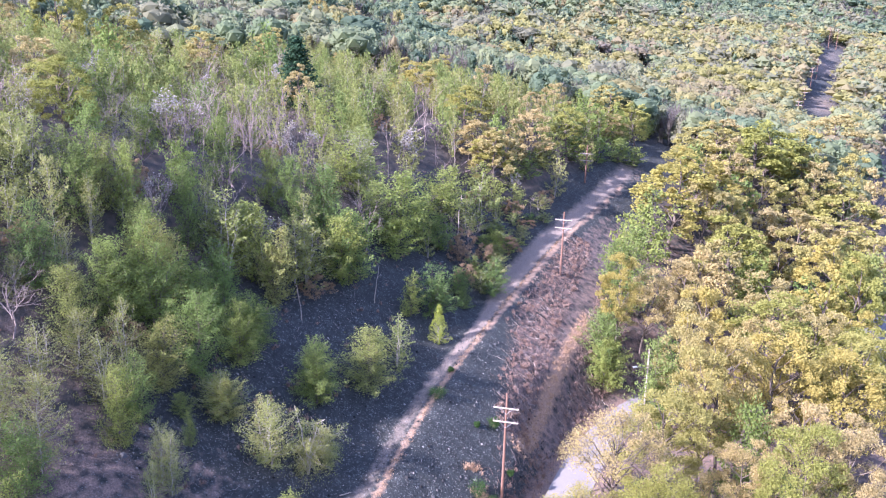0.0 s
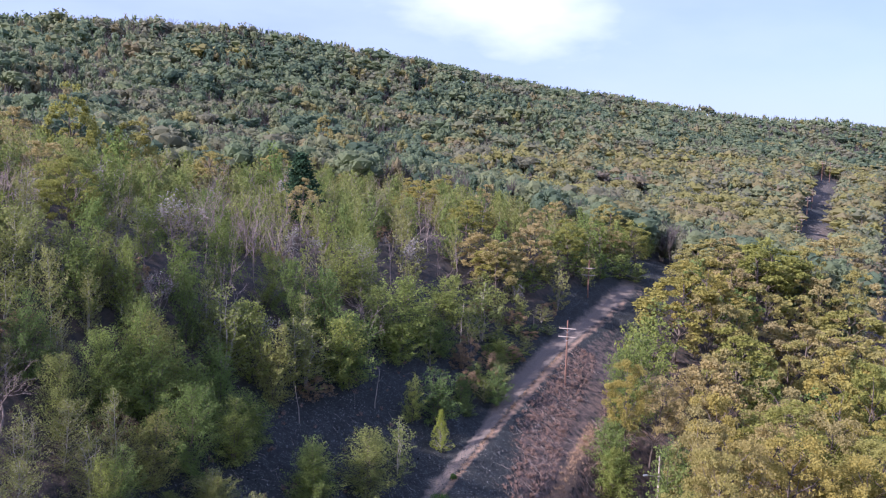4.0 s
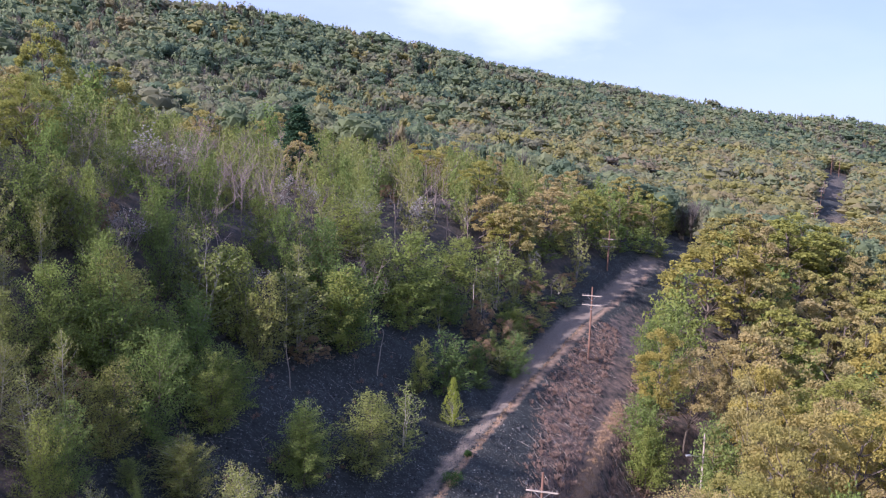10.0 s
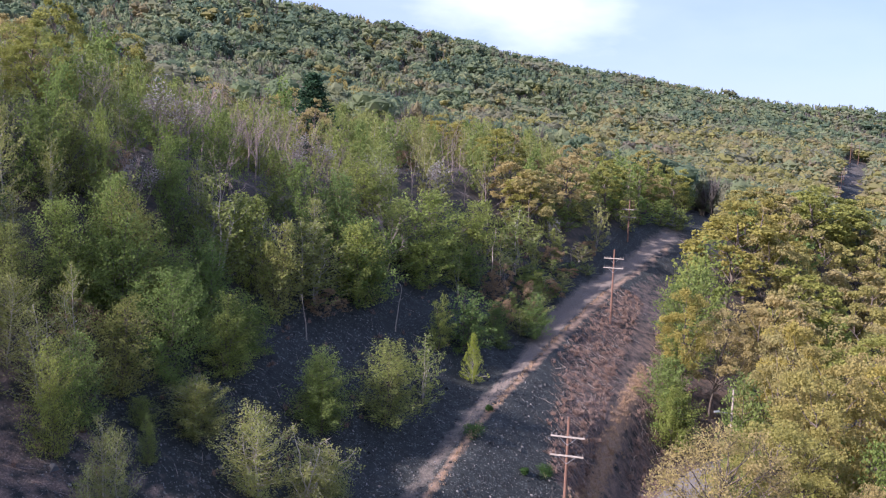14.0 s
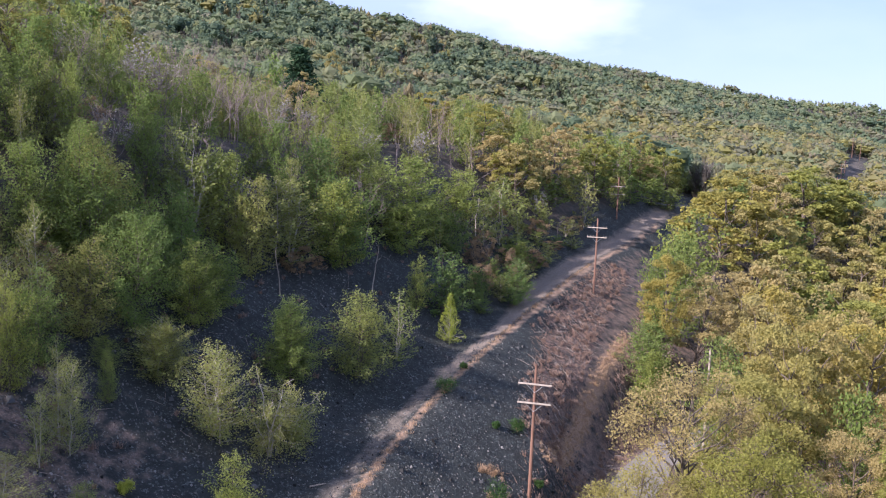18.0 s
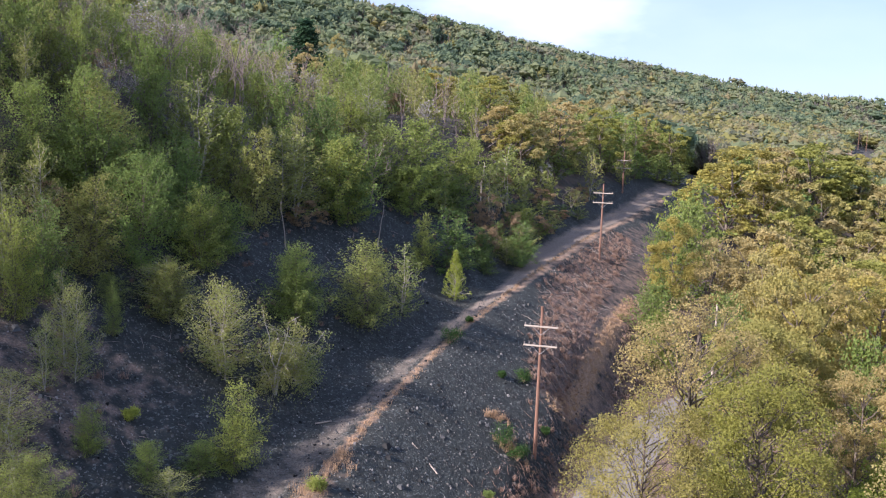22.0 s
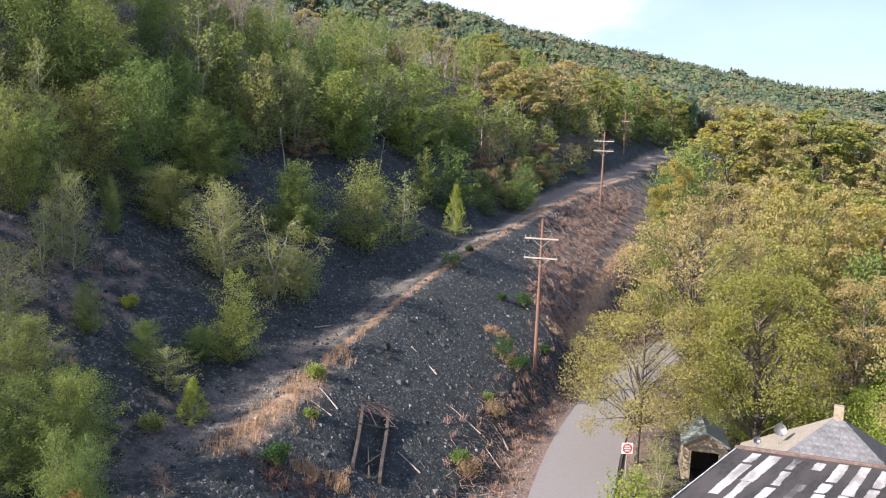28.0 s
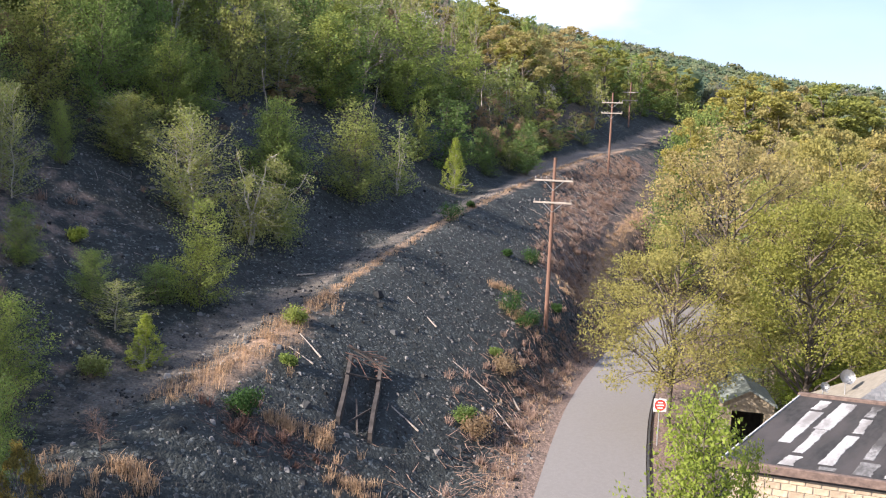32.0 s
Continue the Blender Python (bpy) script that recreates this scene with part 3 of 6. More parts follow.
def feather(rng, H, W, stem_count, branches, per, leaf, lift=0.45):
    """A slender young tree: one or more stems with many rising branches, leaves along them, pointed tips."""
    wood, leaves = Soup(), Soup(3)
    lines = []
    for k in range(stem_count):
        a, h = rng.uniform(0, 6.28), H * (0.97 if k == 0 else rng.uniform(0.62, 0.92))
        reach = W * (0.04 if k == 0 else rng.uniform(0.12, 0.28))
        t = np.linspace(0, 1, 7)[:, None]
        line = np.hstack([np.cos(a) * reach * t, np.sin(a) * reach * t, h * t - 0.3 * (1 - t)])
        line += rng.normal(size=(7, 3)) * (0.012, 0.012, 0) * H * np.minimum(t * 3, 1)
        lines.append((line, h))
        wood.tube(line, np.linspace(0.0065 * H + 0.012, 0.008, 7), 5)
    each = int(branches / stem_count)
    for line, h in lines:
        for j in range(each):
            u = 0.06 + 0.93 * (j + rng.uniform()) / each
            p = np.array([np.interp(u * 6, range(7), line[:, i]) for i in range(3)])
            ln = W / 2 * np.interp(u, (0, 0.12, 0.35, 0.6, 0.85, 1), (0.75, 1.0, 1.0, 0.84, 0.48, 0.15)) * rng.uniform(0.6, 1.2) * (1 if stem_count == 1 else 0.82)
            rise = ln * (lift - 0.15 + 0.6 * u) * rng.uniform(0.5, 1.4)
            b = j * 2.39996 + rng.normal() * 0.5
            flat = np.array([math.cos(b), math.sin(b), 0])
            tip = p + flat * ln + (0, 0, rise)
            wood.tube([p, p + flat * ln * 0.5 + (0, 0, rise * 0.38), tip], (0.016, 0.011, 0.004), 3)
            n = int(per * (0.35 + ln / (W / 2)) * rng.uniform(0.6, 1.3))
            q = rng.uniform(0.18, 1.08, (n, 1))
            pts = p + flat * ln * q + (0, 0, rise) * q ** 1.4 + rng.normal(size=(n, 3)) * (0.042 * W) * (1.2 - 0.5 * q)
            face = (pts - (0, 0, H * 0.42)) * (2 / W, 2 / W, 1.2 / H)
            face = face / (np.linalg.norm(face, axis=1)[:, None] + 1e-9) + flat * 0.3 + (0, 0, 0.3) + rng.normal(size=(n, 3)) * 0.25
            leaves.leaves(pts, leaf, np.tile((0.0, 0, 0.4), (n, 1)) + flat * 0.3, rng, soft=face)
    return wood, leaves


def stems(rng, H, W, count, per, leaf, droop, arch=0.0):
    """Several pale stems that lean apart, with thin hanging sprays of leaves."""
    wood, leaves = Soup(), Soup(3)
    for k in range(count):
        a = rng.uniform(0, 6.28)
        h = H * (1 if k == 0 else rng.uniform(0.55, 0.95))
        reach = W / 2 * (rng.uniform(0.05, 0.5) if not arch else rng.uniform(0.5, 1.0))
        t = np.linspace(0, 1, 7)[:, None]
        line = np.hstack([np.cos(a) * reach * t ** 1.6, np.sin(a) * reach * t ** 1.6, h * (t - arch * 0.75 * t ** 3) - 0.3 * (1 - t)])
        line += rng.normal(size=(7, 3)) * 0.02 * H * np.minimum(t * 3, 1)
        wood.tube(line, np.linspace(0.0105 * H + 0.006, 0.012, 7), 5)
        for j in range(int(9 + H)):
            u = rng.uniform(0.22, 1.0)
            p = np.array([np.interp(u * 6, range(7), line[:, i]) for i in range(3)])
            b = rng.uniform(0, 6.28)
            ln = W * rng.uniform(0.15, 0.38) * (1.25 - u * 0.7)
            tip = p + (np.cos(b) * ln, np.sin(b) * ln, ln * rng.uniform(0.0, 0.6) - droop * ln)
            wood.tube(bent(p, tip, rng, 0.06, 3), (0.013, 0.009, 0.005), 3)
            n = int(per * rng.uniform(0.4, 1.4))
            s = rng.uniform(0.25, 1.1, (n, 1))
            pts = p + (tip - p) * s + rng.normal(size=(n, 3)) * 0.13 * ln * (1, 1, 1) - (0, 0, 1) * rng.exponential(0.18 * droop + 0.02, (n, 1)) * ln
            face = (pts - (0, 0, H * 0.45)) * (2 / W, 2 / W, 1.4 / H) + (0, 0, 0.25)
            leaves.leaves(pts, leaf, np.tile((0.0, 0, 0.3), (n, 1)), rng, 1.2, soft=face + rng.normal(size=(n, 3)) * 0.3)
    return wood, leaves


def bare(rng, H, W, depth=4, fork=3, leaf=0.0):
    """A tree without leaves: forks down to thin twigs."""
    wood, leaves = Soup(), Soup(3)

    def grow(p, way, ln, r, left):
        q = p + way * ln
        wood.tube(bent(p, q, rng, 0.05, 3), (r, r * 0.82, r * 0.6), 4 if left > 2 else 3)
        if leaf and left <= 1:
            n = 5
            leaves.leaves(q + rng.normal(size=(n, 3)) * 0.22, leaf, np.tile((0, 0, 0.3), (n, 1)), rng)
        if left:
            for _ in range(fork + (left == depth)):
                w = way + rng.normal(size=3) * (0.48 * W / H * 1.7) + (0, 0, 0.16)
                w /= np.linalg.norm(w)
                grow(p + way * ln * rng.uniform(0.45, 1.0), w, ln * rng.uniform(0.55, 0.8), r * 0.55, left - 1)
    grow(np.array([0, 0, -0.3]), np.array([rng.normal() * 0.05, rng.normal() * 0.05, 1.0]), H * 0.40, 0.007 * H + 0.02, depth)
    return wood, leaves


def pine(rng, H, W):
    """A dark pine: whorls of level branches of uneven length."""
    wood, leaves = Soup(), Soup(3)
    wood.tube([(0, 0, -0.3), (0, 0, H * 0.5), (0, 0, H)], (0.2, 0.14, 0.03), 6)
    for k in range(110):
        u = 0.10 + 0.90 * k / 110
        a, ln = k * 2.39996, W / 2 * min(1.0, 1.5 * (1.04 - u)) * rng.uniform(0.55, 1.15) + 0.2
        foot, tip = np.array([0, 0, u * H]), np.array([np.cos(a) * ln, np.sin(a) * ln, u * H + ln * rng.uniform(-0.05, 0.3)])
        wood.tube([foot, tip], (0.04, 0.012), 3)
        n = 60
        q = rng.uniform(0.25, 1.05, (n, 1))
        g = rng.normal(size=(n, 3)) * (0.28, 0.28, 0.14)
        pts = foot + (tip - foot) * q + g
        leaves.leaves(pts, 0.34, np.tile((0, 0, 0.6), (n, 1)), rng, 0.5, soft=(tip - foot) / ln * 0.7 + g * 1.2 + (0, 0, 0.5))
    return wood, leaves


# kind: name, label, category, builder(rng, detail), height and width as built, leaf material, bark, how many shapes
KINDS = {
    "yellow": ("oak_tree", "broad oak tree in yellow spring flower", 14, 8, "oak_yellow", "bark", 3,
               lambda g, lod: oak(g, 14, 8, (24, 22, 18, 30)[lod], (8, 7, 5, 9)[lod], (130, 80, 54, 160)[lod], (0.125, 0.18, 0.30, 0.105)[lod])),
    "tan": ("oak_tree", "broad oak tree with tan young leaves", 14, 8, "oak_tan", "bark", 3,
            lambda g, lod: oak(g, 14, 8, (24, 22, 18, 30)[lod], (8, 7, 5, 9)[lod], (118, 72, 50, 145)[lod], (0.125, 0.18, 0.30, 0.105)[lod])),
    "green": ("aspen_tree", "young aspen tree with fresh green leaves", 6.5, 5, "green", "bark", 5,
              lambda g, lod: feather(g, 6.5, 5, 1 + g.randint(3), (105, 74, 46, 130)[lod], (118, 74, 32, 140)[lod], (0.092, 0.14, 0.26, 0.074)[lod])),
    "cone": ("young_tree", "small conical bright green young tree", 2.4, 2, "fresh", "birch_bark", 1,
             lambda g, lod: crown(g, 2.4, 2, "cone", 110, 90, 0.045, 0.19, 0.3, True)),
    "fresh": ("maple_tree", "bright green young maple tree near the road", 5.5, 4, "fresh", "bark", 2,
              lambda g, lod: feather(g, 5.5, 4, 2, (90, 70, 40, 120)[lod], (95, 60, 40, 125)[lod], (0.11, 0.15, 0.25, 0.08)[lod], 0.4)),
    "birch": ("birch_tree", "slender pale-stemmed birch with thin drooping leaves", 6.5, 4, "birch", "birch_bark", 5,
              lambda g, lod: feather(g, 6.5, 4, 1 + g.randint(3), (70, 52, 36)[lod], (74, 48, 28)[lod], (0.088, 0.14, 0.23)[lod], 0.65)),
    "arch": ("bent_birch", "bent birch with arching pale stems", 5, 6, "birch", "birch_bark", 2,
             lambda g, lod: stems(g, 5.5, 6, 8, 95, 0.085, 0.55, 0.22)),
    "bare": ("bare_tree", "leafless tree with grey-pink twigs", 10, 6, "russet", "twig", 3,
             lambda g, lod: bare(g, 11, 6, (5, 4, 4)[lod], (3, 3, 2)[lod])),
    "grey": ("flowering_tree", "thin tree with sparse whitish buds", 7, 4, "buds", "twig", 2,
             lambda g, lod: bare(g, 7.5, 4, (4, 4, 3)[lod], 3, (0.12, 0.16, 0.25)[lod])),
    "dead": ("dead_tree", "bleached dead tree without leaves", 5.3, 4, "russet", "dead_wood", 1,
             lambda g, lod: bare(g, 6, 5, 3, 2)),
    "russet": ("scrub_oak", "small scrub oak with russet leaves", 4, 4, "russet", "bark", 2,
               lambda g, lod: oak(g, 4, 4, 14, 6, (40, 30, 16)[lod], (0.10, 0.14, 0.22)[lod], 0.08)),
    "maple": ("maple_tree", "large olive-green maple with spreading limbs", 14, 8, "olive", "bark", 1,
              lambda g, lod: oak(g, 14, 8, 44, 10, 85, 0.10, 0.16, 0.5)),
    "airy": ("oak_tree", "tall airy oak with tan young leaves and a bare trunk", 15, 8, "oak_tan", "bark", 1,
             lambda g, lod: oak(g, 15, 8, 30, 9, 42, 0.115, 0.55, 0.45)),
    "open": ("oak_tree", "open-crowned oak with yellow-green young leaves beside the road", 10, 8, "oak_yellow", "bark", 1,
             lambda g, lod: oak(g, 10, 8, 46, 9, 84, 0.09, 0.08, 0.52)),
    "sapling": ("oak_sapling", "young oak with olive and orange-brown leaves", 4, 3, "sapling", "bark", 1,
                lambda g, lod: oak(g, 4, 3, 22, 7, 60, 0.075, 0.05)),
    "pine": ("pine_tree", "dark green pine tree", 12, 6, "pine", "bark", 1, lambda g, lod: pine(g, 12, 6)),
}
M["buds"] = foliage("whitish buds", [(0.30, 0.285, 0.25), (0.36, 0.345, 0.31)])
tree_rng = np.random.RandomState(5)
made_trees, placed = {}, []


def in_view(x, y):
    a = math.degrees(math.atan2(x + 15, y + 74))
    return -26 < a < 35


FINE = ("yellow", "tan", "green", "fresh")


def tree(kind, x, y, H, W):
    """A tree of its kind at (x, y), H high and W wide: the first of a shape is built, the rest are copies."""
    name, label, h0, w0, leaf, bark, shapes, build = KINDS[kind]
    reach = math.hypot(x + 14, y + 56) if in_view(x, y) else 200
    lod = 3 if reach < (44 if kind == "green" else 52) and kind in FINE else 0 if reach < 68 else 1 if reach < 108 else 2
    key = (kind, lod, tree_rng.randint(shapes))
    turn = tree_rng.uniform(0, 360)
    sx = np.clip(W / w0 * (1.2 if kind in ("green", "birch") and H < 9.5 else 1), 0.3, 2.2)
    size = Matrix.Diagonal((sx, sx, np.clip(H / h0, 0.3, 2.0), 1))
    where = pose(x, y, z_at(x, y) - 0.05, tree_rng.normal() * 1.5, tree_rng.normal() * 1.5, turn)
    if key not in made_trees:
        g = np.random.RandomState(hash_of(kind) + key[2] * 7 + lod * 90)
        wood, leaves = build(g, lod)
        root = new(name)
        part("trunk", wood.mesh("trunk", M[bark], True), root)
        if leaves.n:
            part("crown", leaves.mesh("crown", M[leaf]), root)
        tagged(root, label, "tree", group=name.replace("_", " ") + "s")
        root.matrix_basis = where @ size
        made_trees[key] = root
    else:
        root = made_trees[key]
        own = Matrix.Diagonal((*root.scale, 1))
        root = copy_thing(root, where @ size @ own.inverted())
    placed.append((x, y, W))
    return root


TINTS = {"green": (0.0, 0.34), "birch": (0.25, 0.55), "yellow": (0.7, 0.8), "tan": (0.9, 1.0)}
hill_leaves, hill_wood, hill_pale, hill_tint, hill_shapes = Soup(3), Soup(), Soup(), [], {}


def hill_tree(kind, x, y, H, W, thin=1):
    """A tree of the woods further up, joined with its neighbours."""
    if kind not in TINTS:
        return tree(kind, x, y, H, W)
    h0, w0, build = KINDS[kind][2], KINDS[kind][3], KINDS[kind][7]
    pick = tree_rng.randint(4)
    if (kind, pick) not in hill_shapes:
        wood, leaves = build(np.random.RandomState(hash_of(kind) + pick * 11 + 400), 2)
        wood.v, wood.f = wood.v[:9], wood.f[:9]
        hill_shapes[kind, pick] = [np.concatenate(v) for v in (wood.v, wood.f, leaves.v, leaves.f, leaves.faced)]
    wv, wf, lv, lf, ln = hill_shapes[kind, pick]
    a = tree_rng.uniform(0, 6.28)
    turn = np.array([[math.cos(a), math.sin(a), 0], [-math.sin(a), math.cos(a), 0], [0, 0, 1]])
    size, at = np.array([W / w0, W / w0, H / h0]), np.array([x, y, z_at(x, y) - 0.05])
    (hill_pale if kind == "birch" else hill_wood).add(wv * size @ turn + at, wf)
    pick = (np.arange(len(lf)) % thin == 0).repeat(3)
    lv, ln = lv[pick], ln[pick]
    hill_leaves.add(lv * size @ turn + at, np.arange(len(lv)).reshape(-1, 3))
    hill_leaves.faced.append(ln @ turn)
    hill_tint.append(np.full(len(lv), tree_rng.uniform(*TINTS[kind])))


def hash_of(word):
    return sum(ord(c) * (k + 3) for k, c in enumerate(word)) % 5000


for x, y, H, W in ((-28.8, -10.5, 5.4, 2.4), (-29.8, -12.3, 4.2, 1.8), (-22.0, -3.5, 6.4, 4.2), (-22.6, -16.0, 2.1, 2.7), (-30.2, -16.4, 3.6, 3.0), (-28.9, -18.9, 3.7, 3.1), (-9.1, 15.5, 6.4, 3.8), (-26.4, 0.4, 3.2, 4.5), (-39.8, 4.6, 5.4, 3.2), (-26.2, -0.6, 3.5, 4.2), (-27.9, 18.4, 8.6, 5.6), (-19.1, 21.6, 7.8, 7.0), (6.1, 50.7, 9.0, 6.0), (-11.1, 43.8, 6.2, 5.5), (-39.2, 10.6, 7.1, 2.7), (-43.5, 17.1, 5.7, 3.8), (-37.5, -12.7, 7.7, 3.9), (-37.3, -3.1, 5.9, 3.3), (-21.6, -3.9, 6.4, 4.5), (-29.6, -9.8, 5.8, 2.7)):
    tree("birch", x, y, H, W)
for x, y, H, W in ((-42.9, 0.4, 4.3, 2.4), (-45.3, 13.4, 8.0, 4.8), (-10.0, 87.4, 7.4, 9.5), (-33.8, -1.3, 8.0, 3.3), (-27.3, 16.8, 10.0, 7.3), (-20.4, 21.2, 7.5, 5.7), (-11.9, 45.3, 9.0, 6.1), (3.4, 46.9, 5.5, 4.4), (-16.3, 82.5, 8.0, 4.5), (-13.3, 85.1, 8.0, 4.6), (-9.8, 84.4, 8.0, 5.1), (-6.7, 85.0, 8.0, 4.6), (-11.7, 69.6, 7.0, 4.6), (-17.5, 37.3, 8.0, 4.2), (3.4, -16.6, 3.4, 2.6)):
    tree("birch", x, y, H, W)
for x, y, H, W in ((-28.2, -5.5, 3.4, 1.3), (-20.0, -11.1, 5.1, 3.5), (-21.6, -12.7, 1.8, 2.6), (-26.7, -14.8, 2.8, 1.8), (-23.8, -14.9, 2.2, 1.7), (-25.1, -22.2, 3.7, 3.7), (-26.2, -25.3, 4.7, 3.8), (-25.4, -24.1, 3.5, 3.0), (-28.2, -23.1, 4.7, 3.5), (-27.4, -20.4, 3.5, 2.8), (-17.8, 6.8, 5.7, 5.0), (-12.7, 10.0, 7.2, 6.9), (-4.0, 27.0, 6.6, 6.1), (5.6, 35.0, 5.4, 4.2), (-25.2, 6.3, 6.5, 4.7), (-33.1, 8.4, 8.6, 6.1), (-36.0, 5.0, 5.3, 3.7), (-25.6, 9.1, 5.2, 4.9), (-29.2, -2.4, 2.2, 1.9), (-14.2, 25.5, 8.5, 6.8)):
    tree("green", x, y, H, W)
for x, y, H, W in ((-7.3, 37.9, 9.1, 8.5), (-0.1, 48.6, 7.3, 8.0), (-6.7, 24.8, 5.7, 3.1), (-15.2, 42.4, 6.7, 7.4), (-17.3, 52.7, 5.9, 3.7), (-31.4, 17.3, 9.4, 3.5), (-36.3, 14.4, 9.4, 2.8), (-46.1, 51.5, 11.9, 7.0), (-50.7, 43.1, 9.0, 5.8), (-33.5, 6.9, 9.9, 6.4), (-36.0, 3.4, 8.2, 5.1), (-17.8, 5.4, 6.1, 5.0), (-29.3, 109.4, 12.4, 8.3), (27.7, 46.6, 13.0, 6.5), (25.4, 43.7, 9.0, 4.3), (22.0, 34.0, 7.0, 3.9), (27.8, 41.9, 13.0, 9.0), (19.0, 26.8, 7.0, 4.4), (37.4, 60.8, 13.0, 10.4), (60.0, 78.1, 13.0, 11.8)):
    tree("green", x, y, H, W)
for x, y, H, W in ((51.1, 52.0, 13.0, 11.0), (57.5, 31.3, 8.0, 8.0), (26.2, 23.9, 11.0, 7.6), (19.1, 28.6, 8.0, 5.8), (19.9, 27.5, 6.0, 4.9), (-32.6, 5.5, 9.0, 6.5), (-24.1, 9.7, 5.5, 4.9), (-25.7, -1.1, 4.0, 3.4), (-15.3, 24.4, 8.0, 6.0), (-17.3, 31.2, 9.0, 5.3), (-10.0, 35.8, 8.0, 5.6), (-33.1, -7.8, 7.0, 3.2), (-1.5, 40.8, 5.0, 5.2), (8.1, 46.7, 3.5, 4.4), (17.3, 71.9, 6.0, 5.9), (23.0, 78.9, 5.5, 5.7), (30.2, 86.1, 5.0, 6.1), (36.9, 90.0, 5.0, 6.3), (41.9, 93.2, 5.0, 5.9), (-3.6, 41.9, 5.5, 5.5)):
    tree("green", x, y, H, W)
for x, y, H, W in ((-7.6, 34.5, 5.5, 5.1), (45.3, 92.9, 4.0, 5.4), (-37.0, 217.4, 9.0, 13.0), (-33.6, 44.2, 8.0, 4.4), (-23.9, 32.0, 7.0, 3.9), (11.9, 70.8, 11.0, 5.7), (-24.4, -25.1, 5.0, 2.7), (-22.8, -30.1, 5.0, 2.4), (-22.7, -28.2, 4.0, 1.9), (13.0, -4.0, 7.0, 5.0), (26.0, -5.0, 8.0, 6.0)):
    tree("green", x, y, H, W)
for x, y, H, W in ((-17.2, -0.5, 4.6, 5.9), (-18.5, -3.0, 6.1, 6.1)):
    tree("arch", x, y, H, W)
for x, y, H, W in ((-20.9, -17.9, 2.2, 2.0), (-3.5, 22.3, 5.2, 2.6)):
    tree("cone", x, y, H, W)
for x, y, H, W in ((1.9, 40.4, 4.4, 4.0), (-18.0, 19.7, 2.9, 3.9), (-34.7, 1.6, 3.1, 3.7), (1.2, 39.3, 2.5, 3.4)):
    tree("russet", x, y, H, W)
for x, y, H, W in ((-31.3, 1.8, 5.1, 3.2), (-20.3, 34.5, 9.2, 5.5), (-23.7, 39.6, 10.3, 5.8), (-27.8, 41.5, 11.1, 7.2), (-36.0, 66.3, 12.1, 7.3), (-41.5, 22.0, 7.7, 5.3), (66.9, 124.3, 8.2, 8.2), (1.3, 58.0, 8.7, 7.0), (-33.8, 32.2, 11.0, 4.9), (-32.2, 35.9, 11.0, 5.1), (-30.2, 35.1, 11.0, 5.1), (-53.3, 242.7, 11.0, 16.6), (-46.7, 234.5, 11.0, 16.2), (-40.8, 231.3, 11.0, 16.0), (-27.0, 97.4, 11.0, 8.6), (-22.8, 63.3, 10.0, 6.8), (-31.8, 27.1, 10.0, 4.7), (-28.7, 32.8, 10.0, 5.0), (-26.0, 34.4, 10.0, 5.1), (-23.7, 35.6, 10.0, 5.2)):
    tree("bare", x, y, H, W)
for x, y, H, W in ((-34.1, 25.2, 10.0, 4.5), (-37.2, 101.5, 9.5, 7.7), (-33.2, 94.6, 9.0, 7.4), (-27.6, 76.2, 9.0, 6.6), (-24.7, 67.7, 8.0, 6.2), (-26.9, 42.0, 8.0, 5.0), (-29.9, 38.0, 9.0, 4.1), (-37.2, 67.7, 9.0, 5.3), (-45.7, 108.1, 9.0, 6.8)):
    tree("bare", x, y, H, W)
for x, y, H, W in ((-24.0, 22.2, 6.4, 3.2), (-34.2, 18.2, 5.5, 4.0), (-35.6, 33.6, 8.8, 6.1), (-21.2, 42.3, 7.0, 5.1)):
    tree("grey", x, y, H, W)
for x, y, H, W in ((-39.5, -3.5, 5.3, 3.3),):
    tree("dead", x, y, H, W)
for x, y, H, W in ((-58.5, 71.6, 16.2, 8.1), (-50.7, 75.3, 14.0, 8.4), (0.2, 93.7, 9.4, 9.4), (7.6, 77.0, 9.0, 9.0), (28.8, 84.8, 10.8, 8.6), (50.3, 106.7, 9.3, 7.4), (43.9, 68.3, 17.0, 14.9), (71.2, 90.2, 17.0, 17.7), (39.4, 23.7, 17.0, 14.3), (24.2, -10.9, 17.0, 8.2), (49.2, 53.3, 17.0, 12.8), (85.0, 80.3, 17.0, 15.6), (77.3, 97.3, 16.0, 18.0), (49.7, 74.0, 17.0, 13.4), (65.5, 43.0, 17.0, 8.6), (32.4, 9.6, 17.0, 9.9), (22.2, 4.5, 17.0, 7.5), (62.5, 47.3, 17.0, 11.6), (22.6, 33.3, 13.0, 6.4), (9.2, 64.7, 9.0, 6.8)):
    tree("yellow", x, y, H, W)
for x, y, H, W in ((26.0, 8.0, 18.5, 8.5),):
    tree("yellow", x, y, H, W)
for x, y, H, W in ((3.6, -12.4, 10.2, 8.4),):
    tree("open", x, y, H, W)
for x, y, H, W in ((-21.6, 78.2, 13.3, 8.0),):
    tree("pine", x, y, H, W)
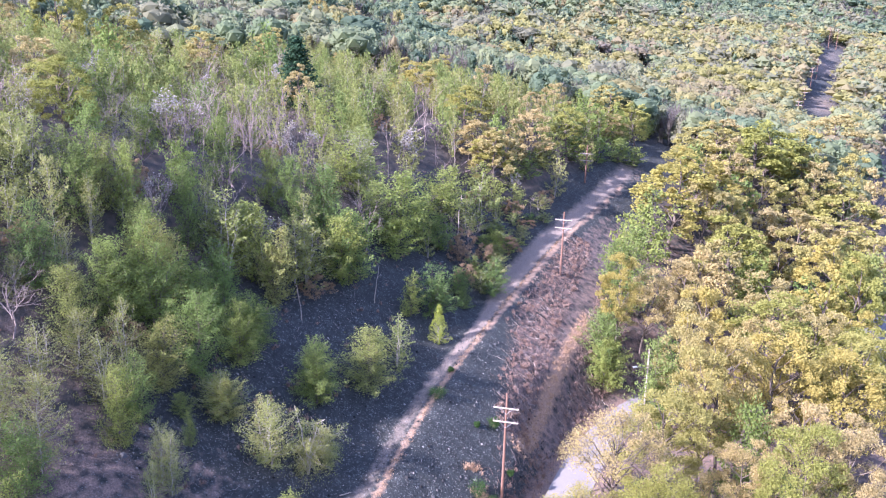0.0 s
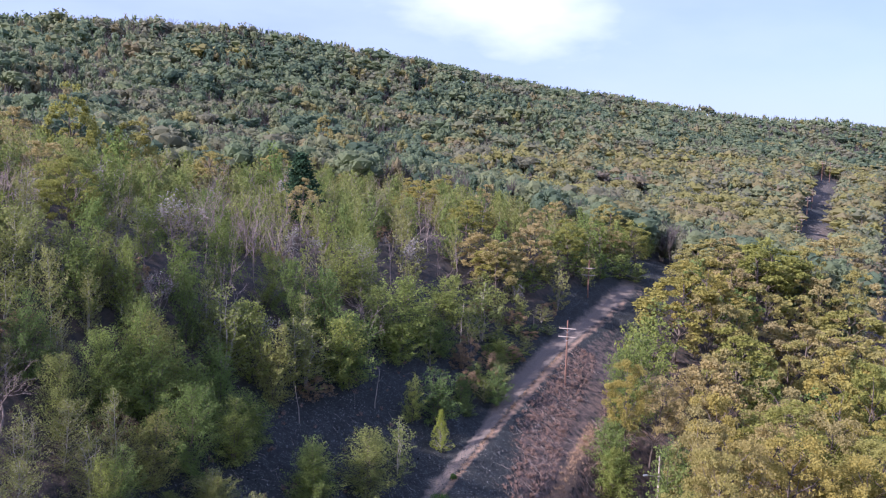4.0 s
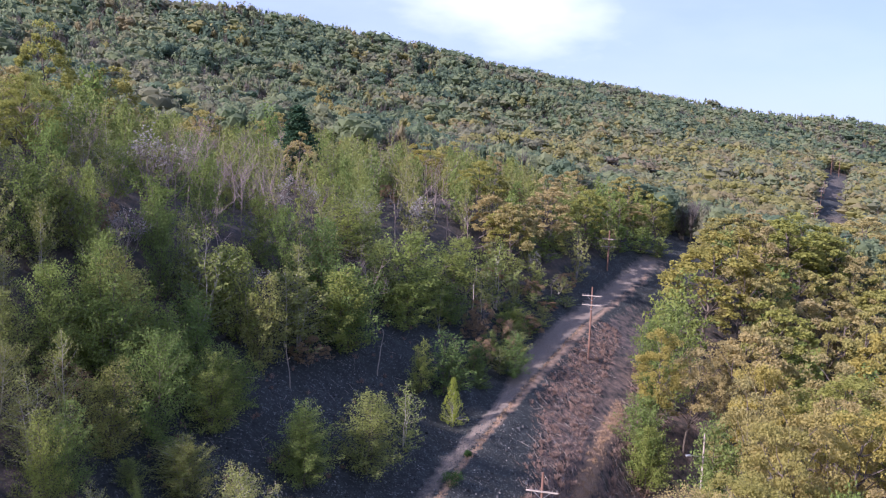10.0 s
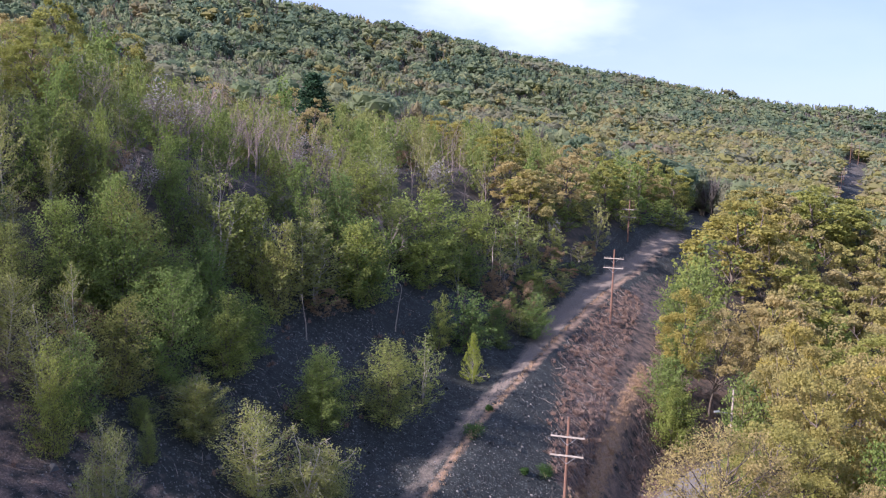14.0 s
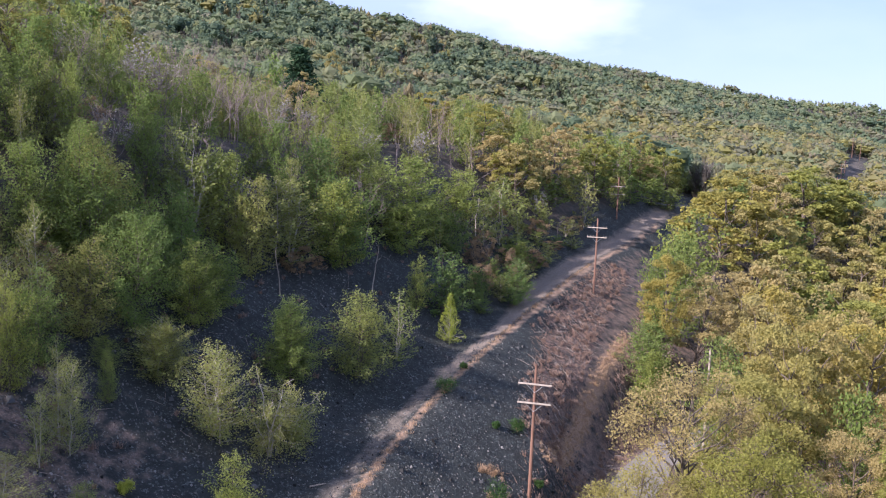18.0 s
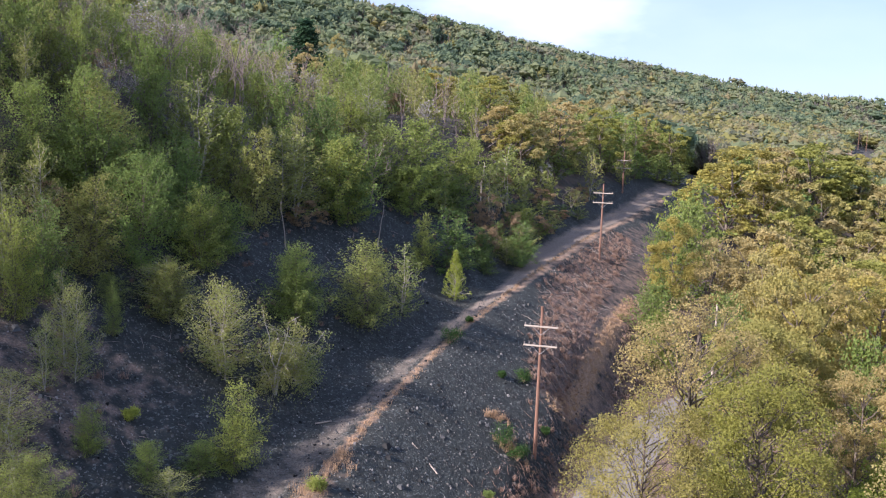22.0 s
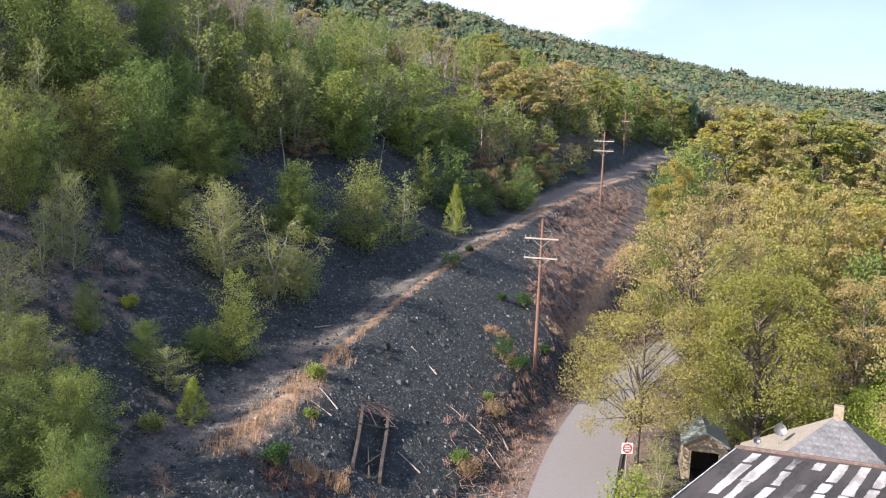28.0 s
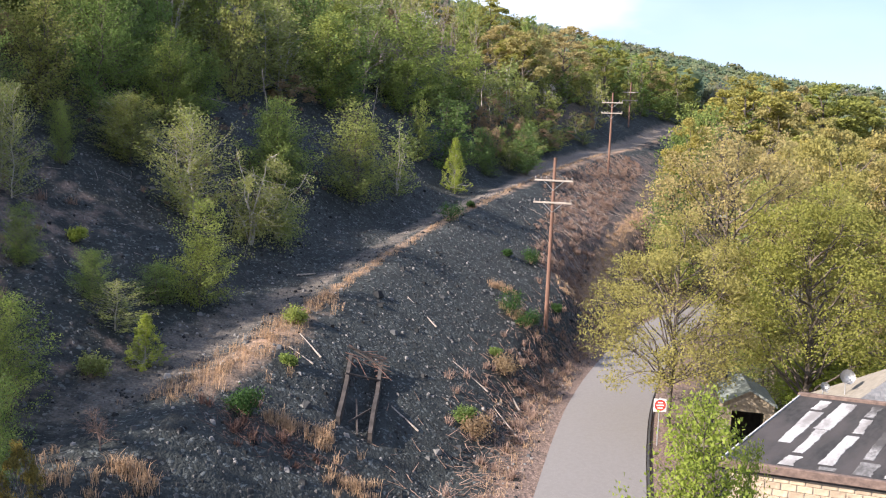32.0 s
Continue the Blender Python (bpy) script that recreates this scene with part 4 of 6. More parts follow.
for x, y, H, W in ((-19.9, 183.9, 16.0, 6.7), (8.3, 67.6, 9.4, 7.5), (10.4, 63.1, 11.5, 8.3), (18.5, 73.9, 11.9, 9.0), (41.5, 99.6, 7.1, 7.1), (40.3, 43.1, 17.0, 9.3), (48.1, 65.0, 17.0, 8.6), (26.5, 18.6, 17.0, 8.1), (36.7, 40.3, 17.0, 9.8), (69.3, 69.0, 17.0, 14.5), (28.7, -10.4, 17.0, 7.3), (116.0, 136.2, 17.0, 19.4), (33.0, 39.0, 13.5, 8.1), (43.0, 19.5, 17.0, 8.3), (26.8, 34.8, 13.0, 7.2), (21.0, -6.0, 12.6, 6.5)):
    tree("tan", x, y, H, W)
for x, y, H, W in ((-4.1, -33.6, 7.6, 4.3), (-2.4, -32.5, 6.2, 2.0), (14.0, -9.0, 6.0, 5.0), (17.5, -13.0, 6.5, 5.0), (20.0, -10.0, 7.0, 5.5), (24.0, -12.0, 7.0, 5.5), (11.5, -10.5, 4.5, 4.0), (28.0, -16.0, 7.0, 6.0), (21.0, -17.0, 6.0, 5.0), (15.5, -17.0, 7.5, 5.0), (13.5, -12.5, 6.0, 6.0)):
    tree("fresh", x, y, H, W)
for x, y, H, W in ((-22.2, -31.4, 4.5, 1.4), (-20.9, -30.8, 4.0, 1.1)):
    tree("sapling", x, y, H, W)
for x, y, H, W in ((8.2, -8.3, 15.6, 8.5),):
    tree("airy", x, y, H, W)
for x, y, H, W in ((10.3, -13.8, 14.0, 8.4),):
    tree("maple", x, y, H, W)

# dark wall of trees where the track ends
for x, y, H, W in ((30.0, 92.0, 8.0, 5.5), (34.5, 95.0, 9.0, 6.0), (39.0, 98.0, 9.0, 6.0), (44.0, 101.0, 9.5, 6.5), (36.0, 102.0, 10.0, 6.5)):
    tree("green", x, y, H, W)

# fill the woods between them
fill = np.random.RandomState(21)
taken = np.array([(p[0], p[1], p[2]) for p in placed])


def clear(x, y, W, gap):
    global taken
    far = np.hypot(taken[:, 0] - x, taken[:, 1] - y)
    if (far < gap * (taken[:, 2] + W) / 2).any():
        return False
    taken = np.vstack([taken, (x, y, W)])
    return True


for _ in range(6500):
    x, y = fill.uniform(-95, 120), fill.uniform(-30, 150)
    d, r = float(crest_x(y)) - x, x - float(road_x(y))
    reach = math.hypot(x + 14, y + 58)
    if not in_view(x, y):
        continue
    if reach > 190:
        continue
    pick = fill.uniform()
    if y > 50 and abs((x + 14) - (y + 60) * 0.323) < 5 and y < 84:   # an open line to the third pole
        continue
    if d > 0:
        edge = 9.5 if y > 41 else 13 if y > 34 else 18.5
        if y > 60:
            edge = 8
        if d < edge or (y < 8 and d < 26 and pick < 0.6):
            continue
        if -12 < x - 30 < 70 and 120 < y:
            continue
        if d > 45 and pick < 0.5 or y > 95:
            kind = ("yellow", "tan", "green", "birch", "bare")[int(fill.choice(5, p=(0.05, 0.05, 0.36, 0.24, 0.30)))]
        else:
            kind = ("green", "birch", "bare", "tan", "grey", "russet")[int(fill.choice(6, p=(0.40, 0.18, 0.31, 0.02, 0.05, 0.04) if y > 22 else (0.58, 0.22, 0.10, 0.02, 0.04, 0.04)))]
        H = {"green": 7.6, "birch": 7.8, "bare": 8.5, "tan": 8.5, "yellow": 9.5, "grey": 7, "russet": 3.5}[kind] * fill.uniform(0.7, 1.2)
        W = {"green": 4.9, "birch": 4.0, "bare": 5.0, "tan": 5.5, "yellow": 7.5, "grey": 4, "russet": 3.5}[kind] * fill.uniform(0.75, 1.2)
        if 36 < y < 62 and d < 26:   # low growth here, the sun reaches the track
            H = min(H, 4.2 + 0.08 * d)
        if clear(x, y, W, 0.53 if d < 40 and y < 60 else 0.5):
            (tree if reach < 96 else hill_tree)(kind, x, y, H, W)
    else:
        if y < 60 and (r < 6 or (y < 12 and r < 20 and (y < -5 or r < 8)) or (y > 26 and d > -14)):
            continue
        if y >= 60 and d > -9:
            continue
        kind = ("yellow", "tan", "green")[int(fill.choice(3, p=(0.5, 0.32, 0.18)))]
        H, W = fill.uniform(13.5, 18), fill.uniform(8, 11.5)
        if kind == "green":
            H, W = H * 0.85, W * 0.8
        H = min(H, 9.8 + 0.112 * (y + 52) - z_at(x, y))
        if H > 6 and clear(x, y, W, 0.62):
            (tree if reach < 130 else hill_tree)(kind, x, y, H, W)


# low growth along the edge of the track
for _ in range(60):
    y = fill.uniform(27, 66)
    x = float(crest_x(y)) - fill.uniform(4.8, 7.5 if y < 40 else 10)
    W = fill.uniform(2.4, 4.2)
    if clear(x, y, W, 0.45):
        tree(("green", "green", "russet", "birch")[fill.randint(4)], x, y, W * fill.uniform(0.8, 1.3) * (1 if y < 40 else 0.65), W)

# unseen woods beside and behind the view, added to shade the bench
for _ in range(1600):
    x, y = fill.uniform(-110, -24), fill.uniform(-90, 12)
    d = float(crest_x(y)) - x
    if in_view(x, y) or d < 13 or (y < -30 and x > -36):
        continue
    if clear(x, y, 6.0, 0.92):
        hill_tree(("green", "birch", "tan")[int(fill.choice(3, p=(0.6, 0.2, 0.2)))], x, y, fill.uniform(6, 9), fill.uniform(6, 8), 2)
# more unseen trees, set upsun to shade the low left trees
for _ in range(260):
    x, y = fill.uniform(-52, -30), fill.uniform(-47, -31)
    if not in_view(x, y) and float(crest_x(y)) - x > 9 and clear(x, y, 5.0, 0.62):
        hill_tree("green", x, y, fill.uniform(8, 11), fill.uniform(6, 8), 2)
tagged(new("hillside_woods", hill_leaves.mesh("hillside_woods", M["hill"], attributes=[("tint", np.concatenate(hill_tint))])),
       "mixed young spring woods further up the hillside, with unseen shade trees", "woods", kind="stuff")
tagged(new("hillside_trunks", hill_wood.mesh("hillside_trunks", M["bark"], True)), "trunks and limbs of the hillside woods", "woods", kind="stuff")
tagged(new("birch_trunks", hill_pale.mesh("birch_trunks", M["birch_bark"], True)), "pale birch trunks of the hillside woods", "woods", kind="stuff")


# ---- far woods: one object each for the slope and the valley ----
def solid_lump(round_one):
    """The corners and faces of one small rounded leaf mass."""
    if not round_one:
        v = np.array([(1, 0, 0), (0, 1, 0), (-1, 0, 0), (0, -1, 0), (0, 0, 1), (0, 0, -1)], float)
        return v, np.array([(0, 1, 4), (1, 2, 4), (2, 3, 4), (3, 0, 4), (1, 0, 5), (2, 1, 5), (3, 2, 5), (0, 3, 5)])
    top, low = np.arange(5) * 1.2566, np.arange(5) * 1.2566 + 0.6283
    v = np.concatenate([[(0, 0, 1)], np.stack([np.cos(top) * 0.894, np.sin(top) * 0.894, np.full(5, 0.447)], -1),
                        np.stack([np.cos(low) * 0.894, np.sin(low) * 0.894, np.full(5, -0.447)], -1), [(0, 0, -1)]])
    f = []
    for k in range(5):
        n = (k + 1) % 5
        f += [(0, 1 + k, 1 + n), (1 + k, 6 + k, 1 + n), (1 + n, 6 + k, 6 + n), (11, 6 + n, 6 + k)]
    return v, np.array(f)


def far_shape(g, form, level):
    """A far tree, one unit wide and high: rounded leaf masses with loose sprays round them, or only a stem and twigs."""
    soup, pale = Soup(3), []
    if form != "bare":
        broad = form == "broad"
        v0, f0 = solid_lump(level < 1 or (level < 2 and broad))
        count = ((9, 6, 4, 3) if broad else (6, 4, 3, 2))[level]
        for k in range(count):
            if broad:
                up = 1 - (k + 0.5) / count * 1.45
                a, flat = k * 2.39996 + g.normal() * 0.4, math.sqrt(max(0, 1 - up * up))
                way = np.array([math.cos(a) * flat, math.sin(a) * flat, up])
                c = np.array([0, 0, 0.6]) + way * (0.28, 0.28, 0.25) * g.uniform(0.8, 1.15)
                r = np.array([0.225, 0.225, 0.17]) * g.uniform(0.75, 1.2) * (1.25 if level > 1 else 1)
            else:
                u = (k + 0.5) / count
                a = g.uniform(0, 6.28)
                way = np.array([math.cos(a), math.sin(a), 0.4])
                c = np.array([0, 0, 0.2 + 0.66 * u]) + way * (0.2, 0.2, 0) * (1.1 - u)
                r = np.array([0.25, 0.25, 0.17]) * (1.08 - 0.42 * u) * g.uniform(0.8, 1.15) * (1.3 if level > 1 else 1)
            v = v0 * g.uniform(0.78, 1.15, (len(v0), 1))
            soup.add(c + v * r * 0.84, f0)
            # normals pulled sunward and up (before turning) to brighten the crown
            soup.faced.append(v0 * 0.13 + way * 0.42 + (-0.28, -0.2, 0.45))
            pale.append(np.zeros(len(v0)))
            n = ((46, 30, 13, 6) if broad else (36, 24, 10, 5))[level]
            d = g.normal(size=(n, 3))
            d /= np.linalg.norm(d, axis=1)[:, None]
            before = soup.n
            # the loose sprays get the same brightening pull
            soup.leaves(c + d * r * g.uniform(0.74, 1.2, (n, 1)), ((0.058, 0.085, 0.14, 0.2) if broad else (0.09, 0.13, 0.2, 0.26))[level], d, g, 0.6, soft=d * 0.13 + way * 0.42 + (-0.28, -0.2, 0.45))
            pale.append(np.zeros(soup.n - before))
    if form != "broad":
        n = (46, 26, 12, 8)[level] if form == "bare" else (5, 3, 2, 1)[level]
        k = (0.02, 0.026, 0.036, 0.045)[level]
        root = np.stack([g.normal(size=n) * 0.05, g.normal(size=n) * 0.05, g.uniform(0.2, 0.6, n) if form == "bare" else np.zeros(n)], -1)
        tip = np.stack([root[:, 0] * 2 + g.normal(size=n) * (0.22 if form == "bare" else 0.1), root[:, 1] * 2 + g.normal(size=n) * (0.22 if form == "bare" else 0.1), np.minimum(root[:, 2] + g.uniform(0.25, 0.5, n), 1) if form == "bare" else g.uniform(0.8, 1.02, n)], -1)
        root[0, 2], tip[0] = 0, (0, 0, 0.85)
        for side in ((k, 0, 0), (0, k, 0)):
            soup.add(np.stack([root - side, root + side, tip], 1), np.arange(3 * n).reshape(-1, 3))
            # twig normals likewise set sunward and up, so they look lit
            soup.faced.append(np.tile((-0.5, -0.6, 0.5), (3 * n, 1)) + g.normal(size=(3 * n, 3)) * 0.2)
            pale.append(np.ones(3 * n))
    return np.concatenate(soup.v), np.concatenate(soup.f), np.concatenate(soup.faced), np.concatenate(pale)


far_taken = {}


def room(x, y, W):
    """Whether a crown finds room between those that stand."""
    i, j = int(x // 9), int(y // 9)
    for a in (i - 1, i, i + 1):
        for b in (j - 1, j, j + 1):
            for px, py, pw in far_taken.get((a, b), ()):
                if math.hypot(px - x, py - y) < 0.215 * (pw + W):
                    return False
    far_taken.setdefault((i, j), []).append((x, y, W))
    return True


def far_woods(name, label, seed, count, zone, level, tints):
    g = np.random.RandomState(seed)
    shapes = {form: [far_shape(g, form, level) for _ in range(7)] for form in ("broad", "slim", "bare")}
    soup, tint = Soup(3), []
    for _ in range(count):
        r, a = zone(g)
        x, y = -15 + r * math.sin(a), -65 + r * math.cos(a)
        s = (x + 103) * 0.576 - (y - 420) * 0.818
        q = (x + 103) * 0.818 + (y - 420) * 0.576
        off, along = (float(v) for v in corridor(x, y))
        if s < -22 or (math.hypot(x + 14, y + 58) < 188 and y < 150) or (off < 10 and -20 < along < 372):
            continue
        if float(patches(x, y)) > 0.5 and g.uniform() < 0.95:
            continue
        low = float(smooth(-60, 90, q) * smooth(120, 240, s))
        stand = float(ripple(x, y, 55, 14))   # trees of one kind stand together
        broad = g.uniform() + 0.45 * stand < 0.34 + 0.5 * low and s > 12
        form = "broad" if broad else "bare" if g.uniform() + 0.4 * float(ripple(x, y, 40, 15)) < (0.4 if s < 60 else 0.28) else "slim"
        H, W = (g.uniform(9.5, 12.5), g.uniform(8, 14)) if broad else (g.uniform(8.5, 12), g.uniform(3.2, 6.0))
        t = g.choice(tints) if not broad else g.choice((0.4, 0.45, 0.85, 0.92, 0.97, 1.0) if low > 0.3 else (0.05, 0.15, 0.25, 0.35, 0.45))
        t = float(np.clip(t + g.normal() * 0.03 + 0.2 * ripple(x, y, 110, 8), 0, 0.5 if t < 0.5 else 1))
        if g.uniform() < 0.05:   # single tan or yellow trees
            t, form = g.uniform(0.78, 1.0), "broad"
        elif g.uniform() < 0.02:   # dark pines
            t, form = 0.0, "slim"
        H *= 1 + 0.12 * float(ripple(x, y, 45, 12))
        if s < 12:   # thin trees against the sky
            W *= 0.75
        if not room(x, y, W * (1 if level < 2 else 0.8)):
            continue
        v, f, face, pale = shapes[form][g.randint(7)]
        c, d = math.cos(a * 37 + r), math.sin(a * 37 + r)
        turn = np.array([[c, d, 0], [-d, c, 0], [0, 0, 1]])
        full = W * (1.2 if form == "broad" else 1.3)   # crowns that touch
        soup.add(v * (full, full, H) @ turn + (x, y, z_at(x, y) - 0.1), f)
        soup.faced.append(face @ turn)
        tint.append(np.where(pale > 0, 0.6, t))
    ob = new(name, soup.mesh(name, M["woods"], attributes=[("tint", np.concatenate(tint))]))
    return tagged(ob, label, "woods", kind="stuff")


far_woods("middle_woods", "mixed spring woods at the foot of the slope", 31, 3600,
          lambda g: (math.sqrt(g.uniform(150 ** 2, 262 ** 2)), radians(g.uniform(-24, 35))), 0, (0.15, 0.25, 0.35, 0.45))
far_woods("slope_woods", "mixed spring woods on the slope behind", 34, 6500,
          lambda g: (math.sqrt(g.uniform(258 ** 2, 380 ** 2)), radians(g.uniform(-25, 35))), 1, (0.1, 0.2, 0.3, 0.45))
far_woods("far_woods", "green woods covering the long ridge, haze in the leaf colour", 32, 15000,
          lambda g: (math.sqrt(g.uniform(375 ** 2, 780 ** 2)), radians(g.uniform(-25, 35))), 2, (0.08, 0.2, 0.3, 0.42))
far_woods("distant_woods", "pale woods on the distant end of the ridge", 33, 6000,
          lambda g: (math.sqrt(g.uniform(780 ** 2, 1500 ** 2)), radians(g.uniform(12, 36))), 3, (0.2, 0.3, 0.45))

# ---- small ground cover ----
def cover_rng(seed):
    return np.random.RandomState(seed)


def grass_tufts(name, label, seed, count, place, length, material, blades=22, width=0.009):
    g, soup = cover_rng(seed), Soup()
    for _ in range(count):
        x, y = place(g)
        z = z_at(x, y)
        h = length * g.uniform(0.5, 1.3)
        n = blades
        a = g.uniform(0, 6.28, n)
        lean = g.uniform(0.1, 0.75, n) * h
        root = np.stack([x + g.normal(size=n) * 0.1, y + g.normal(size=n) * 0.1, np.full(n, z - 0.03)], -1)
        side = np.stack([-np.sin(a), np.cos(a), 0 * a], -1) * width
        mid = root + np.stack([np.cos(a) * lean * 0.35, np.sin(a) * lean * 0.35, np.full(n, h * 0.6)], -1)
        tip = root + np.stack([np.cos(a) * lean, np.sin(a) * lean, h * g.uniform(0.6, 1.0, n)], -1)
        soup.add(np.stack([root - side, root + side, mid + side * 0.7, mid - side * 0.7], 1), np.arange(4 * n).reshape(-1, 4))
        soup.add(np.stack([mid - side * 0.7, mid + side * 0.7, tip + side * 0.15, tip - side * 0.15], 1), np.arange(4 * n).reshape(-1, 4))
    return tagged(new(name, soup.mesh(name, M[material])), label, "grass", kind="stuff")


def along_crest(g, lo, hi, off, sd):
    y = g.uniform(lo, hi)
    return float(crest_x(y)) - off + g.normal() * sd, y


def along_lower(g):
    y = g.uniform(7, 37)
    return float(crest_x(y)) + 9.9 + g.normal() * 0.5, y


grass_tufts("dry_grass", "dry orange grass along the crest of the berm", 41, 420, lambda g: along_crest(g, -22, 55, 0.45, 0.2), 0.3, "dry_grass", 14, 0.007)
grass_tufts("tall_dry_grass", "tall pale dry grass at the end of the berm", 42, 130, lambda g: along_crest(g, -21.5, -8, 0.5, 0.7), 0.62, "dry_grass", 16, 0.006)
grass_tufts("bank_grass", "dry grass band on the bank above the road", 43, 460, along_lower, 0.3, "dry_grass")
grass_tufts("verge_grass", "dry grass and litter on the road verge", 44, 420,
            lambda g: (lambda y: (float(road_x(y)) - 2.9 - abs(g.normal()) * 1.2, y))(g.uniform(-36, 18)), 0.3, "dry_grass", 9)


def twigs(name, label, seed, count, place, length, material, thick=0.016):
    g, soup = cover_rng(seed), Soup()
    for _ in range(count):
        x, y = place(g)
        z = z_at(x, y)
        a, ln = g.uniform(0, 6.28), length * g.uniform(0.4, 1.5)
        up = abs(g.normal()) * 0.2
        p = np.array([x, y, z + 0.02])
        q = np.array([x + math.cos(a) * ln, y + math.sin(a) * ln, 0])
        q[2] = z_at(q[0], q[1]) + 0.03 + up * ln
        soup.tube([p, (p + q) / 2 + g.normal(size=3) * 0.05 * ln, q], (thick, thick * 0.8, thick * 0.4), 3)
    return tagged(new(name, soup.mesh(name, M[material])), label, "brushwood", kind="stuff")


def brush_zone(g):
    while True:
        x, y = g.uniform(-4, 26), g.uniform(9, 58)
        d, r = float(crest_x(y)) - x, x - float(road_x(y))
        if -16 < d < -1.0 - max(0.0, 34 - y) * 0.24 + g.normal() * 0.5 and r < -3.4 and abs(d + 9 + (33 - y) * 0.11) > 1.5:
            return x, y


def foot_zone(g):
    y = g.uniform(-24, 12)
    return float(road_x(y)) - 3.4 - abs(g.normal()) * 2.0, y


def slope_zone(g):
    y = g.uniform(-25, 60)
    return float(crest_x(y)) - 9 - abs(g.normal()) * 14, y


twigs("brushwood", "brown cut brushwood strewn over the bank", 51, 5200, brush_zone, 0.6, "brush")
twigs("roadside_brush", "brown brush at the foot of the berm", 52, 1300, foot_zone, 0.55, "brush")
twigs("fallen_branches", "grey fallen branches on the wooded slope", 53, 320, slope_zone, 0.9, "twig")


def scrub(name, label, seed, count, place, size, material):
    """Low leafless scrub: many upright thin sprays."""
    g, soup = cover_rng(seed), Soup()
    for _ in range(count):
        x, y = place(g)
        s = size * g.uniform(0.5, 1.4)
        n = 40
        a, tilt = g.uniform(0, 6.28, n), np.abs(g.normal(size=n)) * 0.55
        root = np.stack([x + g.normal(size=n) * s * 0.2, y + g.normal(size=n) * s * 0.2, np.full(n, z_at(x, y) - 0.04)], -1)
        tip = root + np.stack([np.cos(a) * tilt * s, np.sin(a) * tilt * s, s * g.uniform(0.4, 1.0, n)], -1)
        side = np.stack([-np.sin(a), np.cos(a), 0 * a], -1) * 0.014
        soup.add(np.stack([root - side, root + side, tip + side * 0.5, tip - side * 0.5], 1), np.arange(4 * n).reshape(-1, 4))
    return tagged(new(name, soup.mesh(name, M[material])), label, "scrub", kind="stuff")


scrub("brown_scrub", "low brown leafless scrub on the bank", 55, 560, brush_zone, 0.45, "brush")
twigs("pale_sticks", "pale broken sticks on the brushy bank", 54, 420, brush_zone, 1.1, "dead_wood", 0.022)
scrub("verge_scrub", "low brown scrub at the foot of the berm", 56, 130, foot_zone, 0.4, "brush")
scrub("slope_scrub", "thin brown scrub between the young trees", 57, 260, slope_zone, 0.5, "brush")


def rocks(name, label, seed, count, place, size, material="stone"):
    g, soup = cover_rng(seed), Soup()
    ring = np.array([(-1, -1), (1, -1), (1, 1), (-1, 1)])
    for _ in range(count):
        x, y = place(g)
        s = size * g.lognormal(0, 0.5)
        z = z_at(x, y)
        a = g.uniform(0, 6.28)
        rot = np.array([[math.cos(a), -math.sin(a)], [math.sin(a), math.cos(a)]])
        low = ring * g.uniform(0.7, 1.2, (4, 2)) @ rot * s
        high = ring * g.uniform(0.35, 0.8, (4, 2)) @ rot * s
        hz = s * g.uniform(0.5, 1.1, 4)
        v = [(x + p[0], y + p[1], z - 0.05) for p in low] + [(x + p[0], y + p[1], z + h) for p, h in zip(high, hz)]
        soup.add(v, [(0, 1, 5, 4), (1, 2, 6, 5), (2, 3, 7, 6), (3, 0, 4, 7), (4, 5, 6, 7)])
    return tagged(new(name, soup.mesh(name, M[material])), label, "stones", kind="stuff")


def slag_zone(g):
    while True:
        x, y = g.uniform(-34, 8), g.uniform(-34, 24)
        d, r = float(crest_x(y)) - x, x - float(road_x(y))
        if -14 < d < 20 and r < -2.8:
            return x, y


rocks("slag_stones", "loose dark slag stones on the berm", 61, 9500, slag_zone, 0.032)
rocks("pale_stones", "small pale shale stones scattered on the slag", 63, 6500, slag_zone, 0.033, "pale_stone")
rocks("slag_lumps", "larger pale and dark lumps of slag", 62, 700, slag_zone, 0.065)


# ---- things ----
def solid(name, build, material, parent=None, label="", m=None, bevel=0.0, shear=None):
    bm = bmesh.new()
    build(bm)
    if shear:
        bmesh.ops.transform(bm, matrix=shear, verts=bm.verts[:])
    if bevel:
        bmesh.ops.bevel(bm, geom=bm.edges[:], offset=bevel, segments=1, affect="EDGES")
    bmesh.ops.recalc_face_normals(bm, faces=bm.faces)
    me = bpy.data.meshes.new(name)
    bm.to_mesh(me)
    bm.free()
    me.materials.append(material)
    return part(name, me, parent, label, m)


def box(bm, lo, hi):
    v = [bm.verts.new((x, y, z)) for z in (lo[2], hi[2]) for x, y in ((lo[0], lo[1]), (hi[0], lo[1]), (hi[0], hi[1]), (lo[0], hi[1]))]
    for f in ((3, 2, 1, 0), (4, 5, 6, 7), (0, 1, 5, 4), (1, 2, 6, 5), (2, 3, 7, 6), (3, 0, 4, 7)):
        bm.faces.new([v[k] for k in f])


def rod(bm, p, q, r0, r1, sides=8):
    p, q = Vector(p), Vector(q)
    m = Matrix.Translation((p + q) / 2) @ (q - p).to_track_quat("Z", "Y").to_matrix().to_4x4()
    bmesh.ops.create_cone(bm, cap_ends=True, segments=sides, radius1=r0, radius2=r1, depth=(q - p).length, matrix=m)


